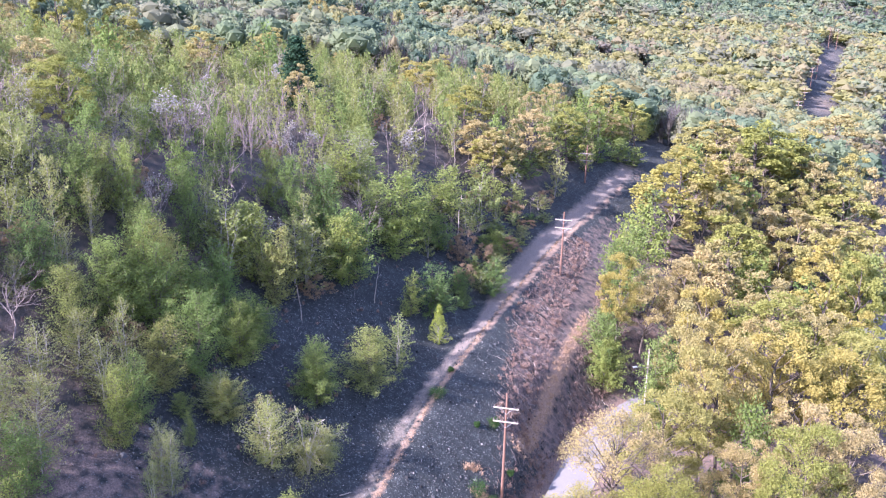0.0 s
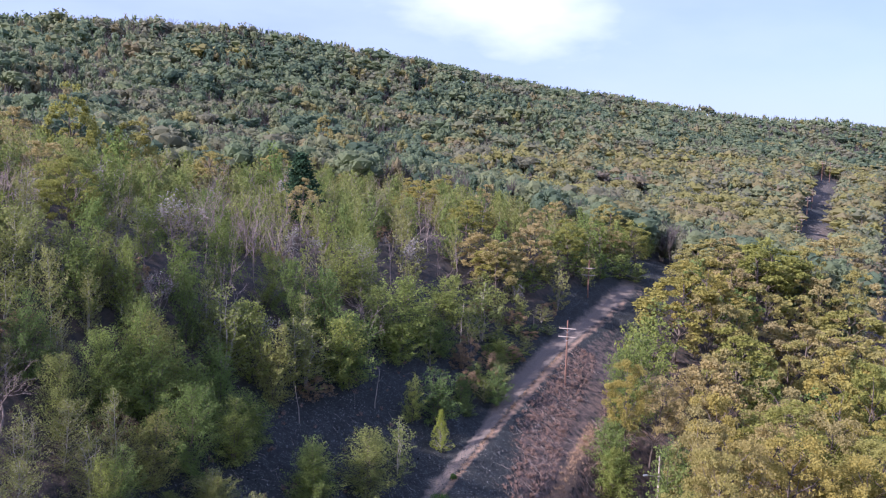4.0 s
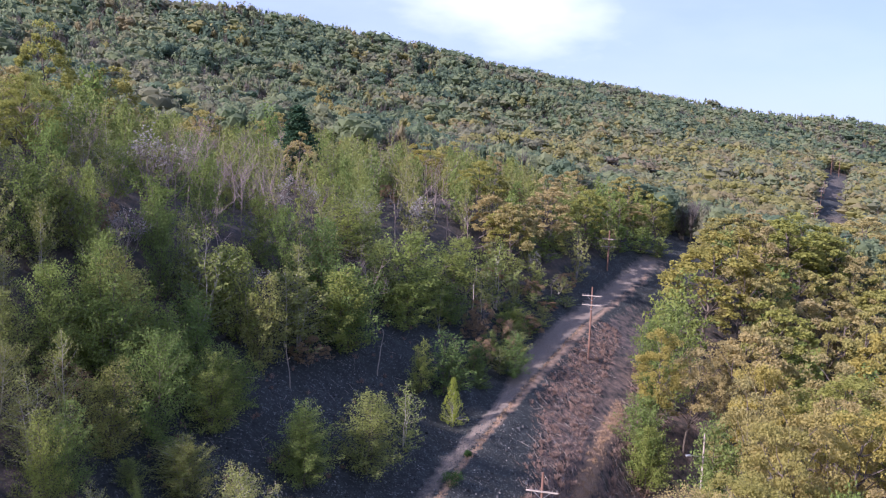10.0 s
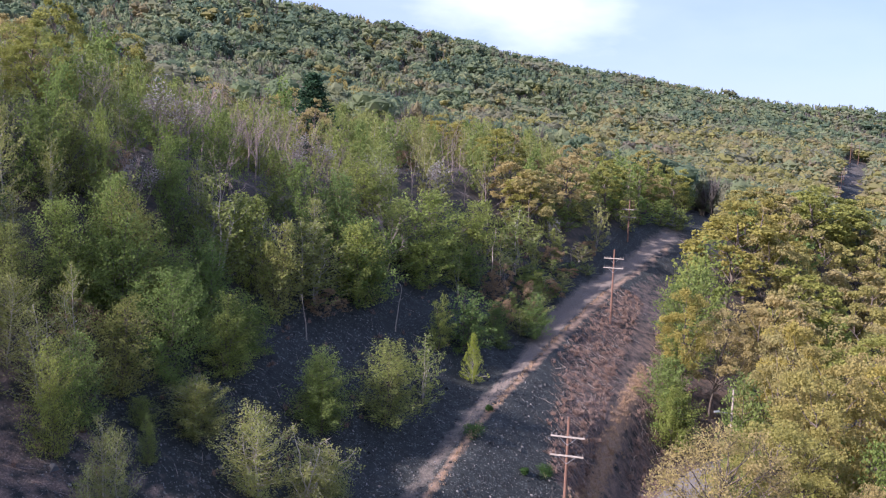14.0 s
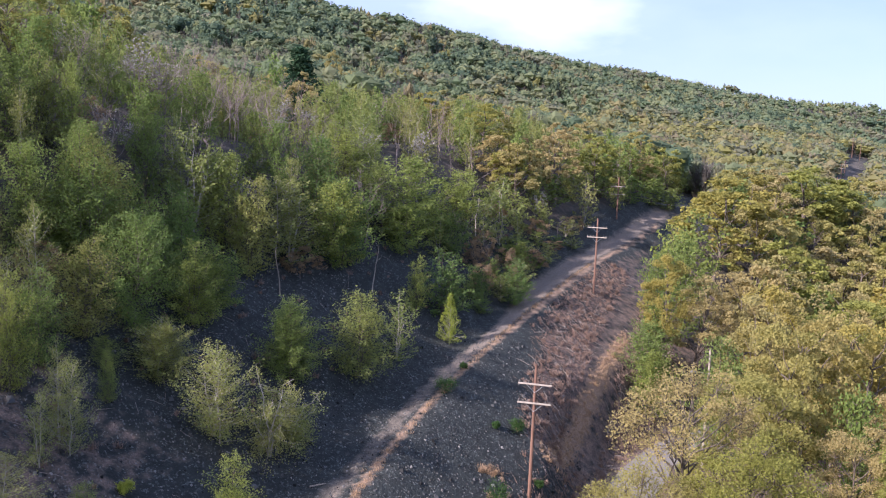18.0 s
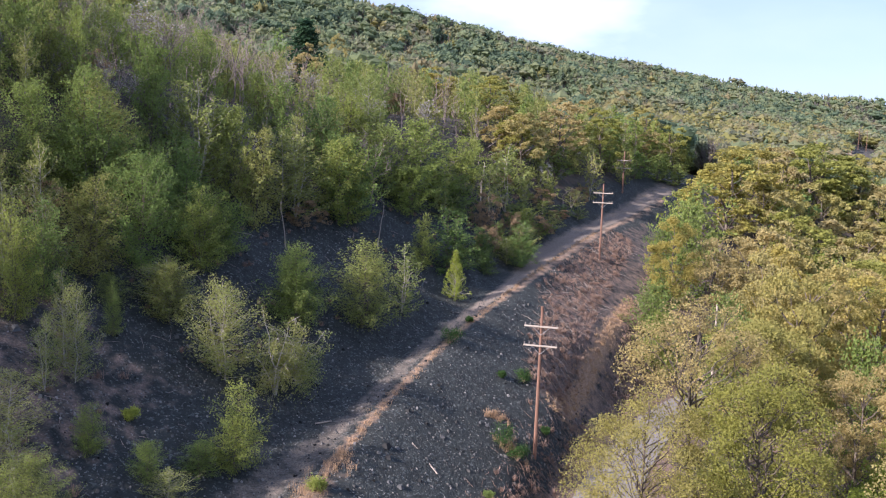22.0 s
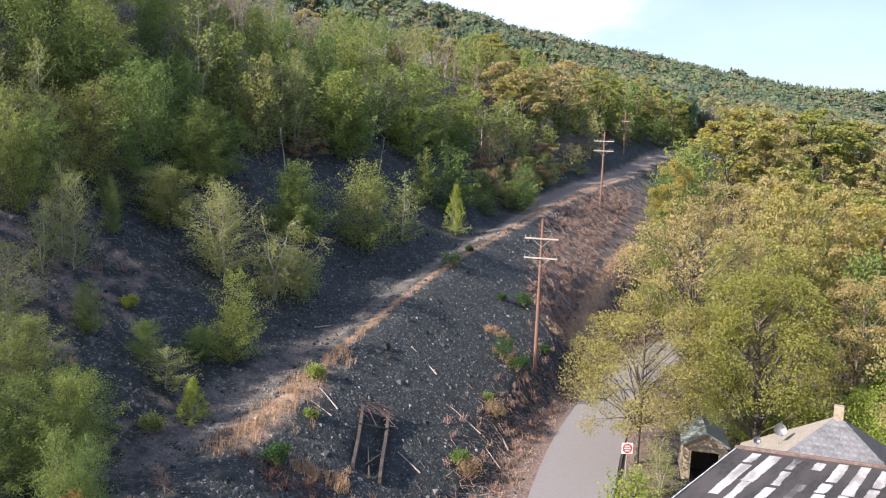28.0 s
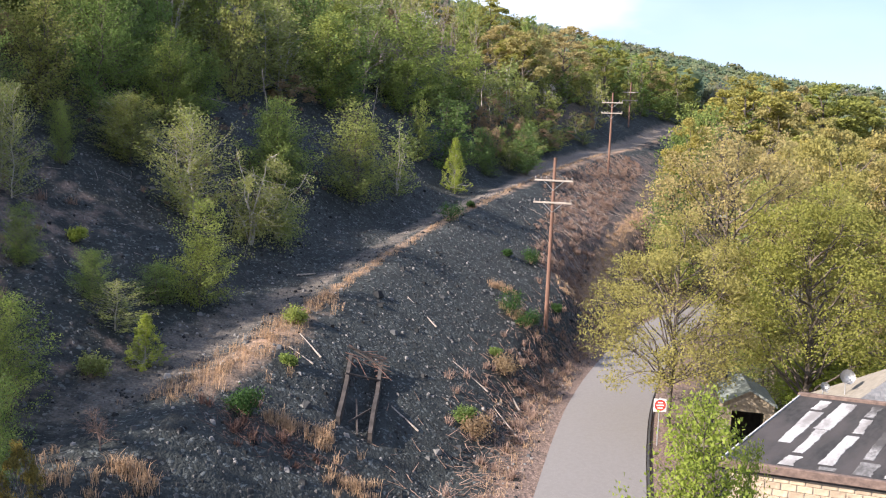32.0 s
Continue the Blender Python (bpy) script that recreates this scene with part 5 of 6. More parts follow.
def utility_pole(x, y, z, H, turn, arms, label, radius=0.15, arm_len=2.44):
    """A wooden pole with crossarms (heights from its foot), braces and insulators."""
    root = tagged(new("utility_pole"), label, "utility pole", group="utility poles")
    root.matrix_basis = pose(x, y, z, 0, 0, turn)
    solid("pole", lambda bm: rod(bm, (0, 0, -0.6), (0, 0, H), radius, radius * 0.66, 10), M["pole"], root)
    for h in arms:
        arm = solid("crossarm", lambda bm: box(bm, (-arm_len / 2, -0.20, h - 0.06), (arm_len / 2, -0.09, h + 0.06)), M["arm"], root, "grey weathered crossarm", bevel=0.012)
        for sx in (-1, 1):
            solid("brace", lambda bm: rod(bm, (sx * 0.62, -0.17, h - 0.05), (0, -0.13, h - 0.62), 0.018, 0.018, 5), M["steel"], root)
        for k, u in enumerate((-0.47, -0.33, -0.19, 0.33, 0.47)):
            solid("insulator", lambda bm: (rod(bm, (u * arm_len, -0.145, h + 0.05), (u * arm_len, -0.145, h + 0.15), 0.02, 0.02, 6),
                                           rod(bm, (u * arm_len, -0.145, h + 0.13), (u * arm_len, -0.145, h + 0.24), 0.055, 0.03, 8)),
                  M["insulator"], arm, "glazed insulator")
    return root


utility_pole(0, 0, z_at(0, 0), 10.4 - z_at(0, 0), -21, (7.55 - z_at(0, 0), 8.95 - z_at(0, 0)), "tall reddish wooden utility pole on the berm, two crossarms")
utility_pole(17.2, 44, z_at(17.2, 44), 18.7 - z_at(17.2, 44), -24, (16.35 - z_at(17.2, 44), 17.55 - z_at(17.2, 44)), "reddish wooden utility pole beside the gravel track")
utility_pole(31.5, 80.6, z_at(31.5, 80.6), 23.9 - z_at(31.5, 80.6), -24, (21.0 - z_at(31.5, 80.6), 22.3 - z_at(31.5, 80.6)), "wooden utility pole against dark woods")
for along, H in ((12, 12), (60, 12), (120, 12), (200, 12)):
    px, py = 146 + along * 0.538, 207 + along * 0.843
    utility_pole(px, py, z_at(px, py), H, -32, (H - 2.4, H - 1.0), "distant wooden utility pole in the cutting")
for sx in (-2.2, 2.2):
    px, py = 336.8 + sx, 498.4 - sx * 0.6
    utility_pole(px, py, z_at(px, py), 15, -32, (12.5, 13.8), "distant twin utility pole at the top of the cutting", 0.2, 4.0)

# cut-off pole near the road
stump = tagged(new("old_post"), "weathered bare wooden post with a split top", "post")
stump.matrix_basis = pose(-16.66, -43.68, 7.2, 0, 0.6, 20)
solid("shaft", lambda bm: rod(bm, (0, 0, z_at(-16.66, -43.68) - 7.8), (0, 0, -0.04), 0.14, 0.098, 12), M["post"], stump)
solid("split_top", lambda bm: (box(bm, (-0.075, -0.05, -0.06), (0.02, 0.07, 0.0)), box(bm, (0.025, -0.06, -0.06), (0.075, 0.05, -0.02))), M["post"], stump, bevel=0.012)

# street lamp at the bend
lamp = tagged(new("street_lamp"), "wooden street lamp pole with a short arm at the bend", "street lamp")
lx, ly = 20.4, 16.2
lamp.matrix_basis = pose(lx, ly, z_at(lx, ly), 0, 0, 10)
lh = 8.3 - z_at(lx, ly)
solid("pole", lambda bm: rod(bm, (0, 0, -0.4), (0, 0, lh), 0.14, 0.09, 8), M["arm"], lamp)
solid("bracket", lambda bm: rod(bm, (0, 0, lh - 2.4), (-1.7, -0.3, lh - 2.0), 0.035, 0.03, 6), M["steel"], lamp)
solid("lamp_head", lambda bm: box(bm, (-2.2, -0.45, lh - 2.08), (-1.65, -0.2, lh - 1.92)), M["steel"], lamp, "pale metal lamp head", bevel=0.03)

M["rust_stick"] = surface("rust-brown sticks", (0.075, 0.04, 0.03), (0.15, 0.085, 0.065), 8, bump=0.3)
# old timber frame lying on the berm
frame_thing = tagged(new("timber_frame"), "collapsed frame of old rotten timbers lying on the slag", "timber frame")


def on_ground(x, y, up=0.0):
    return Vector((x, y, z_at(x, y) + up))


def beam(bm, p, q, w, h):
    p, q = Vector(p), Vector(q)
    m = Matrix.Translation((p + q) / 2) @ (q - p).to_track_quat("Y", "Z").to_matrix().to_4x4()
    bmesh.ops.create_cube(bm, size=1, matrix=m @ Matrix.Diagonal((w, (q - p).length, h, 1)))


def plank(bm, p, q, w, low, high):
    """An upright board between two places, its top high over the ground."""
    n = 6
    side = Vector((q[1] - p[1], p[0] - q[0], 0)).normalized() * w / 2
    rings = []
    for k in range(n):
        x, y = p[0] + (q[0] - p[0]) * k / (n - 1), p[1] + (q[1] - p[1]) * k / (n - 1)
        top = high * (0.92 + 0.16 * math.sin(k * 2.1)) + 0.03 * math.sin(k * 4.7)
        rings.append([bm.verts.new(on_ground(x, y, h) + side * e) for h, e in ((low, -1), (top, -1), (top, 1), (low, 1))])
    for a, c in zip(rings, rings[1:]):
        for k in range(4):
            bm.faces.new((a[k], a[(k + 1) % 4], c[(k + 1) % 4], c[k]))
    bm.faces.new(rings[0])
    bm.faces.new(rings[-1][::-1])


for p, q, high in (((-12.55, -14.5), (-13.05, -19.2), 0.42), ((-11.15, -14.2), (-11.75, -19.7), 0.62)):
    solid("rail", lambda bm: plank(bm, p, q, 0.17, -0.25, high), M["old_timber"], frame_thing)
for p, q, up in (((-12.75, -14.5), (-10.8, -14.2), 0.62), ((-12.6, -14.35), (-10.9, -14.75), 0.55), ((-12.8, -16.3), (-11.2, -15.6), 0.6), ((-12.6, -18.9), (-11.35, -17.2), 0.3)):
    solid("cross_piece", lambda bm: beam(bm, on_ground(*p, up), on_ground(*q, up), 0.07, 0.08), M["old_timber"], frame_thing, bevel=0.015)
solid("fallen_piece", lambda bm: beam(bm, on_ground(-12.3, -17.0, 0.35), on_ground(-12.25, -19.6, 0.1), 0.09, 0.07), M["old_timber"], frame_thing, bevel=0.015)
fr = np.random.RandomState(77)
for k in range(22):
    x, y, a, ln = fr.uniform(-12.9, -11.2), fr.normal() * 0.35 - 14.4, fr.normal() * 0.5, fr.uniform(0.4, 1.1)
    p, q = on_ground(x, y, 0.35 + 0.2 * fr.uniform()), on_ground(x + math.cos(a) * ln, y + math.sin(a) * ln, 0.4 + abs(fr.normal()) * 0.25)
    solid("stick", lambda bm: rod(bm, p, q, 0.022, 0.012, 5), M["rust_stick"], frame_thing, "rusty brown stick")

# standing dead stems
for k, (x, y, H, lean) in enumerate(((-11.2, 24.2, 4.6, 0.5), (-23.9, 18.6, 6.5, 0.3), (-29.0, 20.5, 6.0, -0.4), (2.0, 46.0, 6.0, 0.4), (-19.5, 16.0, 4.0, -0.5))):
    g = np.random.RandomState(300 + k)
    snag = tagged(new("dead_birch"), "bleached standing dead birch stem with broken twigs", "dead tree", group="dead stems")
    snag.matrix_basis = pose(x, y, z_at(x, y))
    line = bent((0, 0, -0.3), (lean, lean * 0.3, H), g, 0.02, 6)
    wood = Soup()
    wood.tube(line, np.linspace(0.075, 0.025, 6), 6)
    part("trunk", wood.mesh("trunk", M["dead_wood"], True), snag)
    for j in range(7):
        p = line[2] + (line[5] - line[2]) * g.uniform()
        a, ln = g.uniform(0, 6.28), g.uniform(0.3, 0.9)
        twig = Soup()
        twig.tube(bent(p, p + (math.cos(a) * ln, math.sin(a) * ln, ln * g.uniform(0.1, 0.8)), g, 0.08, 3), (0.018, 0.012, 0.005), 4)
        part("twig", twig.mesh("twig", M["dead_wood"], True), snag)

# fallen logs and sticks
for x, y, a, ln, r in ((-7.9, -7.4, 125, 2.6, 0.05), (-5.6, -11.5, 150, 2.0, 0.05), (-15.7, -4.4, 20, 1.1, 0.06), (-13.9, -15.3, 130, 1.6, 0.05),
                       (-14.2, -16.2, 150, 1.3, 0.04), (-4.6, -14.8, 110, 2.4, 0.04), (-9.6, -17.5, 140, 1.5, 0.05), (-3.9, -11.4, 100, 1.0, 0.07),
                       (-30, 16, 20, 2.5, 0.05), (-27, 12, 160, 2.4, 0.05), (-33, 3, 10, 2.2, 0.05), (-24, 14, 35, 2.0, 0.05)):
    p = on_ground(x, y, r * 0.7)
    q = on_ground(x + math.cos(radians(a)) * ln, y + math.sin(radians(a)) * ln, r * 0.9)
    lg = solid("fallen_log", lambda bm: rod(bm, p, q, r, r * 0.6, 7), M["dead_wood"])
    tagged(lg, "bleached fallen branch lying on the slag", "log", group="fallen logs")


# ---- shrubs ----
def shrub(x, y, size, material, label, seed):
    g = np.random.RandomState(seed)
    root = tagged(new("shrub"), label, "shrub", group="shrubs")
    root.matrix_basis = pose(x, y, z_at(x, y))
    wood, leaves = Soup(), Soup(3)
    for k in range(9):
        a = k * 2.4
        tip = np.array([math.cos(a) * size * g.uniform(0.2, 0.5), math.sin(a) * size * g.uniform(0.2, 0.5), size * g.uniform(0.3, 0.75)])
        wood.tube(bent((0, 0, -0.05), tip, g, 0.06, 3), (0.02, 0.014, 0.006), 4)
        n = 170
        pts = tip + g.normal(size=(n, 3)) * size * 0.16
        pts[:, 2] = np.maximum(pts[:, 2], 0.03)
        leaves.leaves(pts, 0.085, np.tile((0, 0, 0.5), (n, 1)), g, 0.8)
    part("stems", wood.mesh("stems", M["brush"]), root)
    part("leaves", leaves.mesh("leaves", M[material]), root)


for k, (x, y, s, mat_name) in enumerate(((-5.3, 10.3, 1.5, "dark"), (0.8, 8.9, 1.2, "dark"), (-2.6, -1.0, 1.5, "dark"), (-1.7, -2.0, 1.3, "dark"),
                                         (-25.7, -11.1, 0.7, "fresh"), (-16.5, -21.3, 0.95, "dark"), (-15.2, -17.0, 0.55, "green"), (-15.2, -12.9, 0.9, "green"),
                                         (-4.6, -7.6, 0.5, "green"), (-7.3, -15.2, 0.75, "green"), (-4.3, -8.8, 1.2, "russet"), (-6.9, -16.0, 1.1, "russet"),
                                         (1.5, 3.4, 0.6, "dark"), (-3.0, 15.6, 0.5, "dark"), (-1.2, 8.0, 0.5, "dark"), (-22.5, -19.5, 1.0, "birch"))):
    shrub(x, y, s, mat_name, {"dark": "low dark green leafy shrub on the slag", "fresh": "small bright green seedling bush", "russet": "low russet brown shrub",
                              "green": "low green shrub on the berm", "birch": "thin yellow-green sapling bush"}[mat_name], 200 + k)

# leafless bush and grass clumps on the end of the berm
wood, _ = bare(np.random.RandomState(404), 1.9, 1.5, 4, 4)
bush = tagged(new("bare_bush"), "small leafless pinkish bush on the end of the berm", "bush")
bush.matrix_basis = pose(-20.5, -25.5, z_at(-20.5, -25.5))
part("branch", wood.mesh("branch", M["brush"], True), bush)
clumps = ((-13.9, -20.8, 0.55), (-12.2, -22.6, 0.7), (-20.6, -27.2, 0.8), (-19.4, -26.2, 0.4), (-15.3, -20.9, 0.4), (-2.0, -1.2, 0.5), (-2.6, 2.0, 0.5), (-9.0, -23.6, 0.5))


def in_clumps(g):
    x, y, s = clumps[g.randint(len(clumps))]
    return x + g.normal() * s, y + g.normal() * s * 0.6


grass_tufts("clump_grass", "pale dry grass clumps on the slag", 46, 190, in_clumps, 0.5, "dry_grass")
twigs("brambles", "red-brown bramble stems on the end of the berm", 58, 170,
      lambda g: (-15.9 + g.normal() * 1.1, -22.0 + g.normal() * 0.6), 0.6, "rust_stick", 0.009)
scrub("bramble_scrub", "red-brown upright bramble shoots", 59, 16, lambda g: (-15.9 + g.normal() * 1.1, -22.0 + g.normal() * 0.6), 0.5, "rust_stick")

# ---- buildings beside the road ----
M["tar"] = surface("black tar roofing", (0.018, 0.017, 0.017), (0.045, 0.042, 0.04), 5, bump=0.3, coarse=(0.06, 0.052, 0.05), stretch=(1.5, 0.4, 1))
M["patch"] = surface("peeling white coating", (0.34, 0.33, 0.32), (0.52, 0.51, 0.495), 9, bump=0.2, coarse=(0.24, 0.225, 0.215), stretch=(1.6, 0.5, 1))
M["coping"] = surface("reddish brown tile coping", (0.10, 0.07, 0.058), (0.20, 0.14, 0.115), 6, bump=0.5)
M["block"] = surface("tan wall blocks", (0.30, 0.23, 0.16), (0.46, 0.37, 0.27), 5, bump=0.4, own=0.2)
M["mortar"] = surface("grey mortar", (0.26, 0.23, 0.19), (0.36, 0.32, 0.27), 9)
M["white_trim"] = surface("white painted trim", (0.42, 0.41, 0.395), (0.62, 0.61, 0.59), 6, bump=0.1)
M["slate"] = surface("grey slate shingles", (0.085, 0.09, 0.098), (0.175, 0.175, 0.18), 4, bump=0.4, own=0.2)
# left slope of the house roof: tan, with sunlight put into the tone
M["sunlit_slate"] = surface("tan shingles lightened as sunlit", (0.19, 0.17, 0.14), (0.26, 0.235, 0.195), 4, bump=0.2, own=0.06)
M["mossy"] = surface("mossy green-grey shingles", (0.16, 0.19, 0.175), (0.30, 0.33, 0.31), 5, bump=0.4, own=0.2)
M["siding"] = surface("weathered tan siding", (0.21, 0.17, 0.12), (0.34, 0.285, 0.205), 6, bump=0.2)
M["dark_inside"] = surface("dark shed backing", (0.03, 0.028, 0.026), (0.07, 0.06, 0.055), 5)
M["sign_white"] = surface("white sign face", (0.75, 0.74, 0.72), (0.82, 0.81, 0.8), 8, rough=0.4, bump=0.02)
M["sign_red"] = surface("red sign face", (0.50, 0.035, 0.03), (0.60, 0.05, 0.04), 8, rough=0.4, bump=0.02)
M["glass"] = surface("dark window glass", (0.02, 0.025, 0.03), (0.05, 0.055, 0.06), 3, rough=0.1, bump=0.0)

shop = tagged(new("flat_roofed_building"), "flat-roofed block building with a tar roof and white patches", "building")
SHOP = pose(4.65, -22.6, 0, 0, 0, -43.8)
SKEW = Matrix(((1, 0, 0, 0), (0.36, 1, 0, 0), (0, 0, 1, 0), (0, 0, 0, 1)))   # the plan is not square
shop.matrix_basis = SHOP
LX, LY = 12.4, 8.7


def roof_z(y):
    return 1.5 + y * 0.03


solid("wall", lambda bm: box(bm, (0.12, -LY + 0.12, -5.2), (LX - 0.12, -0.12, 0.95)), M["mortar"], shop, shear=SKEW)


def slab(bm):
    v = [bm.verts.new((x, y, roof_z(y) - t)) for t in (0.35, 0) for x, y in ((0, -LY), (LX, -LY), (LX, 0), (0, 0))]
    for f in ((3, 2, 1, 0), (4, 5, 6, 7), (0, 1, 5, 4), (1, 2, 6, 5), (2, 3, 7, 6), (3, 0, 4, 7)):
        bm.faces.new([v[k] for k in f])


roof = solid("roof", slab, M["tar"], shop, "black tar roof", shear=SKEW)
bg = np.random.RandomState(9)
M["worn_patch"] = surface("worn grey coating", (0.13, 0.125, 0.12), (0.36, 0.35, 0.34), 7, bump=0.2, coarse=(0.07, 0.065, 0.062), stretch=(1.6, 0.5, 1))
for k in range(14):
    x0 = 0.75 + k * 0.84 + bg.normal() * 0.05
    y1 = -0.25 - bg.uniform(0, 0.5)
    while y1 > -LY + 0.5:
        ln, w = bg.uniform(0.9, 4.4), bg.uniform(0.34, 0.5)
        if bg.uniform() < (0.6 if k < 2 else 0.93):
            def strip(bm, x0=x0, y1=y1, ln=ln, w=w):
                n = 64
                ys = np.linspace(y1, max(y1 - ln, -LY + 0.2), n)
                wob = lambda size: np.cumsum(bg.normal(size=n) * size) * 0.6 + bg.normal(size=n) * size * 0.5
                left, right = x0 + wob(0.009), x0 + w + wob(0.013)
                left, right = np.minimum(left, x0 + w * 0.35), np.maximum(right, x0 + w * 0.6)
                rows = [[bm.verts.new((x, y, roof_z(y) + h)) for x, h in ((a, -0.01), (a + 0.01, 0.012), (b - 0.01, 0.012), (b, -0.01))] for a, b, y in zip(left, right, ys)]
                for p, q in zip(rows, rows[1:]):
                    for j in range(3):
                        bm.faces.new((p[j], p[j + 1], q[j + 1], q[j]))
            worn = bg.uniform() < 0.25
            solid("roof_patch", strip, M["worn_patch" if worn else "patch"], roof, "worn grey roof coating" if worn else "peeling white roof coating", shear=SKEW)
        y1 -= ln + bg.uniform(0.03, 0.35)
solid("coping", lambda bm: box(bm, (-0.1, -0.12, roof_z(0) - 0.3), (LX + 0.1, 0.1, roof_z(0) + 0.12)), M["coping"], shop, "reddish tile coping", bevel=0.02, shear=SKEW)
solid("front_coping", lambda bm: box(bm, (-0.1, -LY - 0.14, roof_z(-LY) - 0.24), (LX + 0.1, -LY + 0.03, roof_z(-LY) + 0.03)), M["coping"], shop, "reddish tile coping", bevel=0.02, shear=SKEW)
solid("eave_trim", lambda bm: (beam(bm, (-0.03, 0.02, roof_z(0) + 0.0), (-0.03, -LY, roof_z(-LY) + 0.0), 0.04, 0.09)), M["white_trim"], shop, "white metal edge", shear=SKEW)
block_me = None
for row in range(9):
    for col in range(28):
        bx, bz = 0.12 + col * 0.42 + (0.21 if row % 2 else 0), 0.72 - row * 0.21
        if bx > LX - 0.5:
            continue
        if block_me is None:
            ob = solid("block", lambda bm: box(bm, (0, -0.03, 0), (0.405, 0.05, 0.195)), M["block"], shop, bevel=0.008)
            block_me = ob.data
        else:
            ob = part("block", block_me, shop)
        ob.matrix_basis = Matrix.Translation((bx, -LY + 0.12 + 0.36 * bx, bz)) @ Matrix.Rotation(math.atan(0.36), 4, "Z")
for k in range(19):
    bx = -8.2 + k * 0.42
    for row in range(3):
        ob = part("block", block_me, shop)
        ob.matrix_basis = Matrix.Translation((0.12, bx + 0.42, 0.72 - row * 0.21)) @ Matrix.Rotation(radians(-90), 4, "Z")
for u, z in ((4, -2.4), (8.2, -2.4)):
    solid("window", lambda bm: box(bm, (u, -LY + 0.03, z), (u + 1.2, -LY + 0.10, z + 1.1)), M["glass"], shop, "dark window", shear=SKEW)


def hip_roof(bm, hw, hd, z0, z1, ridge=0.0):
    v = [bm.verts.new(p) for p in ((-hw, -hd, z0), (hw, -hd, z0), (hw, hd, z0), (-hw, hd, z0), (-ridge, 0, z1), (ridge, 0, z1))]
    for f in ((3, 2, 1, 0), (0, 1, 5, 4), (1, 2, 5), (2, 3, 4, 5), (3, 0, 4)):
        bm.faces.new([v[k] for k in f])


house = tagged(new("hip_roofed_house"), "old house with a steep grey slate hip roof", "house")
house.matrix_basis = pose(9.9, -21.9, 0.12, 0, 0, -30)
solid("wall", lambda bm: box(bm, (-4.0, -3.6, -5.2), (4.0, 3.6, -0.5)), M["siding"], house)
hr = solid("roof", lambda bm: hip_roof(bm, 4.5, 4.1, -0.6, 2.75, 0.05), M["slate"], house, "grey slate hip roof")


def plain_face(bm):
    """The smooth left slope of the roof, sunlight put into its colour."""
    lift = Vector((-3.35, 0, 4.5)).normalized() * 0.03
    base = [Vector(p) for p in ((-4.5, -4.06, -0.6), (-4.5, 4.06, -0.6), (-0.1, 0, 2.68))]
    low, high = [bm.verts.new(p) for p in base], [bm.verts.new(p + lift) for p in base]
    bm.faces.new(low)
    bm.faces.new(high[::-1])
    for k in range(3):
        bm.faces.new((low[k], low[(k + 1) % 3], high[(k + 1) % 3], high[k]))


solid("roof_face", plain_face, M["sunlit_slate"], hr, "smooth tan roof slope, coloured as sunlit")
shingle = None
for row in range(17):
    f = (row + 0.5) / 17
    w = 4.5 * (1 - f)
    for k in range(int(w * 2 / 0.32)):
        u = -w + 0.18 + k * 0.32 + (0.08 if row % 2 else 0)
        if abs(u) + 0.15 > w:
            continue
        down = Vector((0, -4.1, -3.35)).normalized()
        across = Vector((1, 0, 0))
        m = Matrix((across, -down, across.cross(-down))).transposed().to_4x4()
        m.translation = Vector((u, -4.1 * (1 - f), -0.6 + 3.35 * f + 0.02))
        if shingle is None:
            ob = solid("shingle", lambda bm: box(bm, (-0.157, -0.17, -0.008), (0.157, 0.15, 0.012)), M["slate"], hr)
            shingle = ob.data
        else:
            ob = part("shingle", shingle, hr)
        ob.matrix_basis = m
solid("chimney", lambda bm: box(bm, (-0.22, -0.22, 2.4), (0.22, 0.22, 3.25)), M["siding"], house, "small tan chimney", bevel=0.02)
solid("gable", lambda bm: (box(bm, (-2.2, -4.6, -0.6), (-0.6, -3.2, 0.25)),), M["white_trim"], house, "small white gable", bevel=0.02)

shed = tagged(new("garage_shed"), "small tan shed with an open dark doorway and mossy roof", "shed")
shed.matrix_basis = pose(7.05, -13.9, z_at(7.25, -13.5) - 0.05, 0, 0, -18) @ Matrix.Diagonal((0.76, 0.76, 1, 1))
sz = -1.3 - z_at(7.25, -13.5)
for lo, hi in (((-1.6, 0, 0), (-1.0, 0.15, sz)), ((1.0, 0, 0), (1.6, 0.15, sz)), ((-1.0, 0, sz - 0.45), (1.0, 0.15, sz)),
               ((-1.6, 0.15, 0), (-1.45, 4.0, sz)), ((1.45, 0.15, 0), (1.6, 4.0, sz)), ((-1.45, 3.85, 0), (1.45, 4.0, sz))):
    solid("wall", lambda bm: box(bm, lo, hi), M["siding"], shed)
# dark panel across the back of the shed, behind the open doorway
solid("inside", lambda bm: box(bm, (-1.44, 3.6, 0.02), (1.44, 3.8, sz - 0.02)), M["dark_inside"], shed)


def gable_roof(bm):
    prof = [(-1.75, sz - 0.1), (0, sz + 0.66), (1.75, sz - 0.1), (1.75, sz + 0.02), (0, sz + 0.78), (-1.75, sz + 0.02)]
    a = [bm.verts.new((x, -0.3, z)) for x, z in prof]
    c = [bm.verts.new((x, 4.3, z)) for x, z in prof]
    bm.faces.new(a[::-1])
    bm.faces.new(c)
    for k in range(6):
        bm.faces.new((a[k], a[(k + 1) % 6], c[(k + 1) % 6], c[k]))


solid("roof", gable_roof, M["mossy"], shed, "mossy grey-green shingle roof")


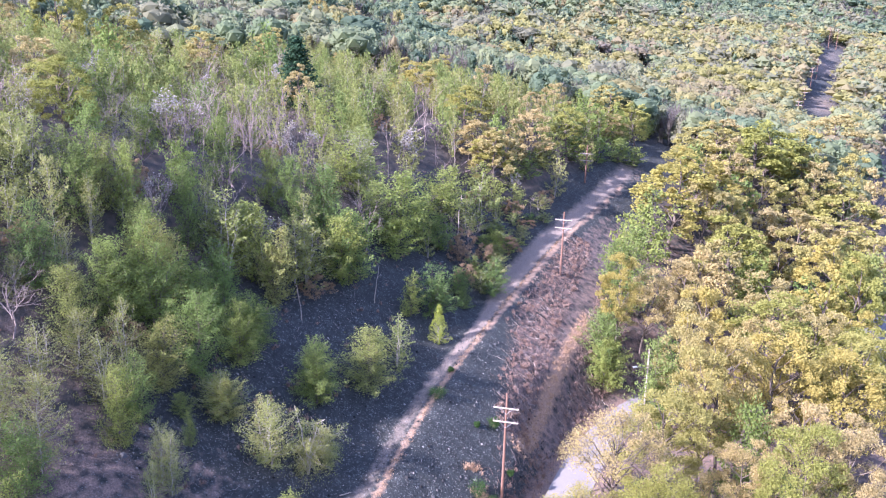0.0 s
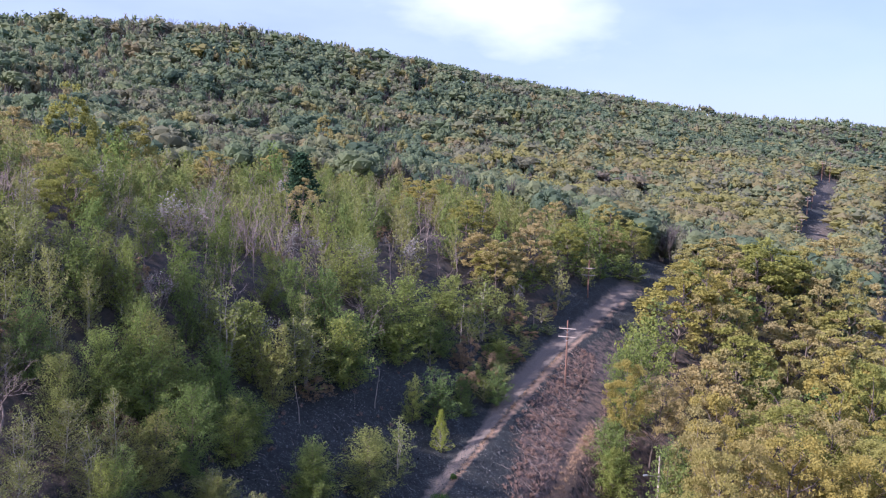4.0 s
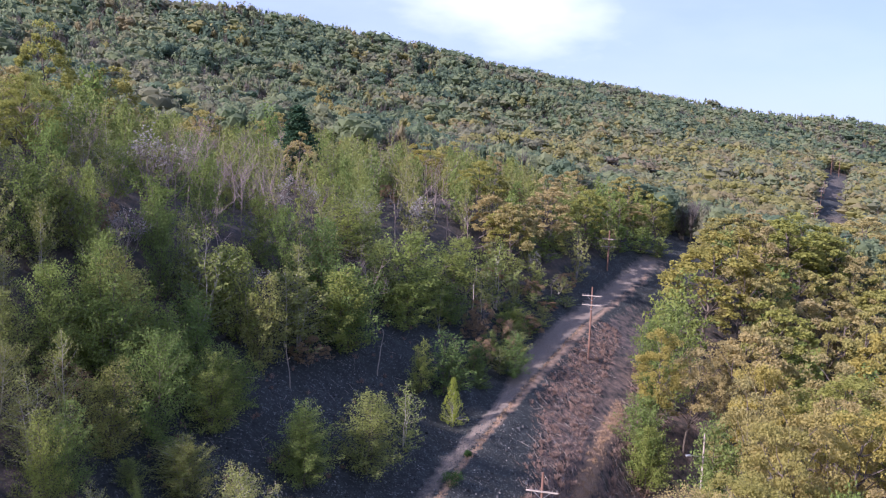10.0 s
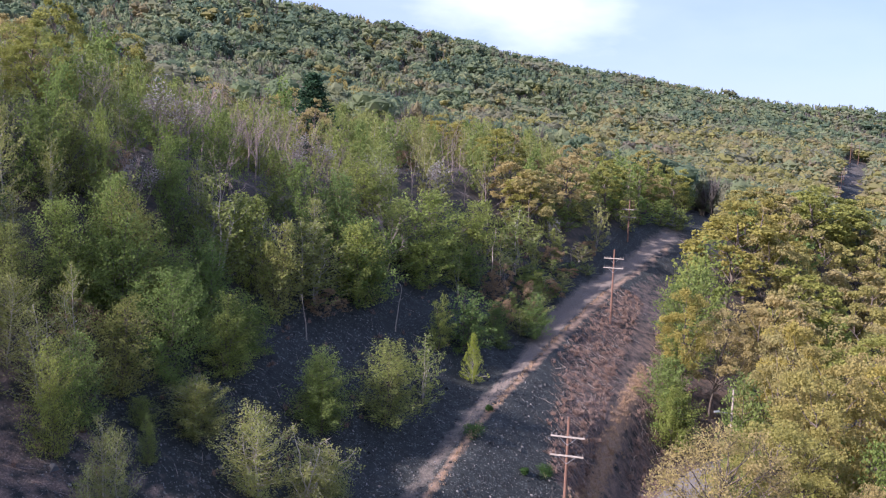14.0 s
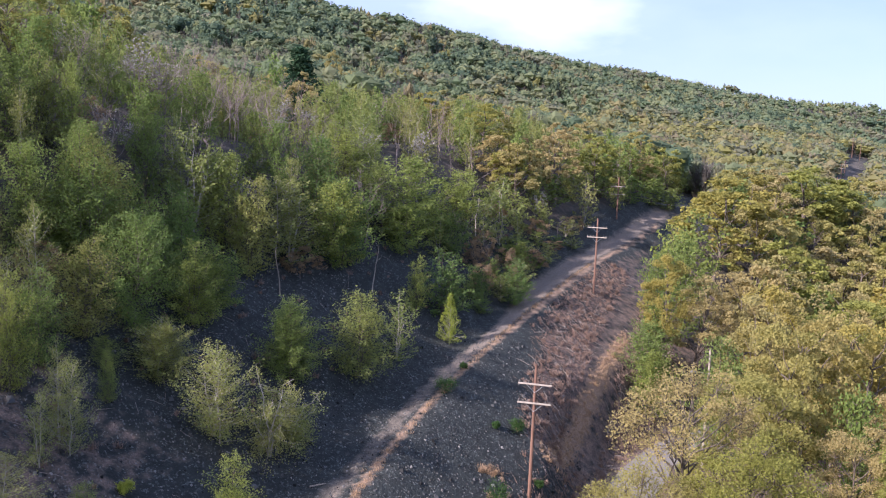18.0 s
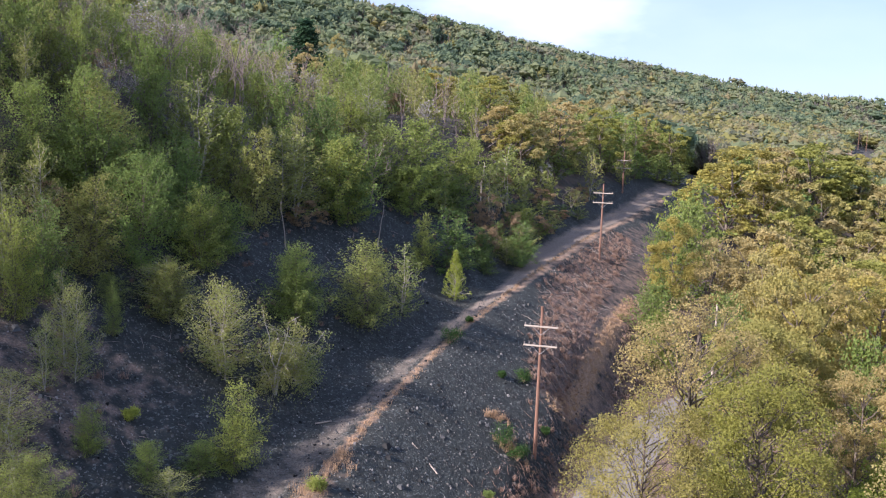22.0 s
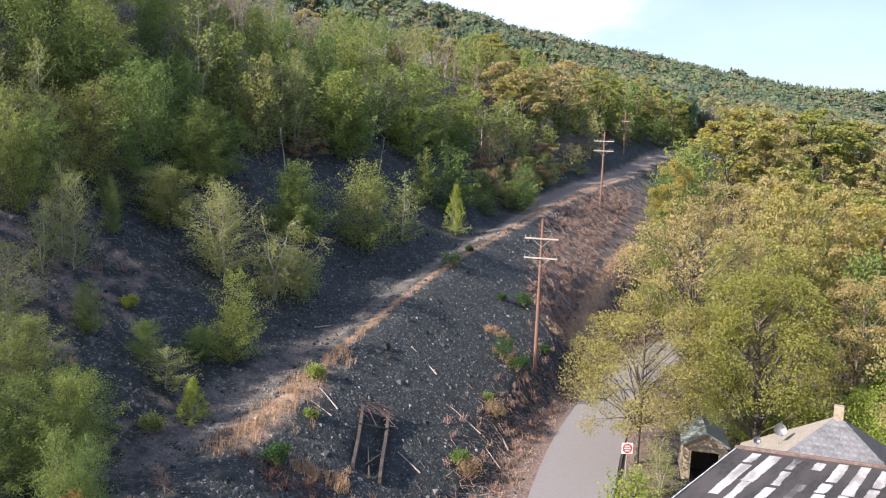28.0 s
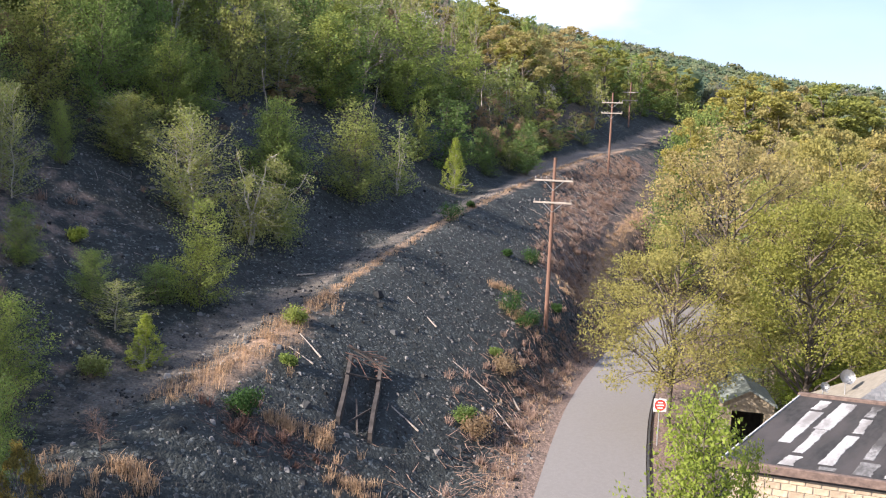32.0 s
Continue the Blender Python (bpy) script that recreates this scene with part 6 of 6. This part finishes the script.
def gable_end(bm):
    v = [bm.verts.new((x, y, z)) for y in (0.0, 0.12) for x, z in ((-1.6, sz), (1.6, sz), (0, sz + 0.72))]
    for f in ((0, 1, 2), (5, 4, 3), (0, 3, 4, 1), (1, 4, 5, 2), (2, 5, 3, 0)):
        bm.faces.new([v[k] for k in f])


solid("gable_end", gable_end, M["siding"], shed)


def dish(x, y, z, r, foot, label):
    root = tagged(new("satellite_dish"), label, "satellite dish", group="satellite dishes")
    root.matrix_basis = pose(x, y, z, 0, 0, -12)
    solid("mast", lambda bm: rod(bm, (0, 0.1, foot - z), (0, 0.1, 0), 0.03, 0.03, 6), M["steel"], root)

    def bowl(bm):
        rings = []
        for k in range(5):
            q = k / 4
            rings.append([bm.verts.new((math.cos(a) * r * q, -0.10 + 0.14 * (1 - q * q) , math.sin(a) * r * q)) for a in np.arange(16) * math.pi / 8] if k else [bm.verts.new((0, 0.04, 0))])
        for k in range(16):
            bm.faces.new((rings[0][0], rings[1][k], rings[1][(k + 1) % 16]))
            for j in range(1, 4):
                bm.faces.new((rings[j][k], rings[j + 1][k], rings[j + 1][(k + 1) % 16], rings[j][(k + 1) % 16]))
        bmesh.ops.solidify(bm, geom=bm.faces[:], thickness=0.02)
    solid("reflector", bowl, M["steel"], root, m=Matrix.Rotation(radians(-18), 4, "X"))
    solid("feed_arm", lambda bm: rod(bm, (0, 0, -r * 0.8), (0, -0.45, -0.1), 0.015, 0.02, 5), M["steel"], root)


dish(7.65, -20.75, 1.78, 0.31, 0.0, "grey satellite dish on a mast above the roof")
dish(5.55, -22.6, 1.85, 0.18, 1.2, "small pale satellite dish on the coping")

sign = tagged(new("road_sign"), "white square sign with a red disc beside the road", "road sign")
sign.matrix_basis = pose(1.9, -15.45, -1.06, 0, 0, 0)
solid("post", lambda bm: rod(bm, (0, 0.05, z_at(1.9, -15.4) + 0.7), (0, 0.05, 0.35), 0.035, 0.035, 6), M["steel"], sign)
solid("panel", lambda bm: box(bm, (-0.31, -0.01, -0.31), (0.31, 0.01, 0.31)), M["sign_white"], sign, "white square panel")
solid("disc", lambda bm: rod(bm, (0, -0.012, 0), (0, -0.018, 0), 0.27, 0.27, 28), M["sign_red"], sign, "red disc")
solid("bar", lambda bm: box(bm, (-0.19, -0.024, -0.035), (0.19, -0.019, 0.035)), M["sign_white"], sign, "white bar")
for dz in (0.13, -0.13):
    solid("lettering", lambda bm: box(bm, (-0.13, -0.024, dz - 0.03), (0.13, -0.019, dz + 0.03)), M["sign_white"], sign, "illegible white lettering")

kerb = tagged(new("edging", ribbon("edging", np.arange(-34, -7, 1.0), 2.2, 2.29, 0.10, 0.4, M["kerb"])),
              "dark low edging along the road", "edging", kind="structure")

# house among the trees in the valley
cottage = tagged(new("valley_house"), "pale house with a grey roof half hidden by trees", "house")
cottage.matrix_basis = pose(66, 42, z_at(66, 42), 0, 0, 25)
solid("wall", lambda bm: box(bm, (-6, -4, -0.5), (6, 4, 4.2)), M["white_trim"], cottage)
solid("roof", lambda bm: hip_roof(bm, 6.6, 4.6, 4.2, 6.6, 4.2), M["slate"], cottage)
for u in (-4.0, -1.0, 2.6):
    w = solid("window", lambda bm: box(bm, (u, -4.06, 1.4), (u + 1.0, -3.98, 2.7)), M["glass"], cottage, "dark window")
    solid("frame", lambda bm: (box(bm, (u - 0.1, -4.1, 1.3), (u + 1.1, -4.0, 1.4)), box(bm, (u - 0.1, -4.1, 2.7), (u + 1.1, -4.0, 2.8))), M["white_trim"], w)
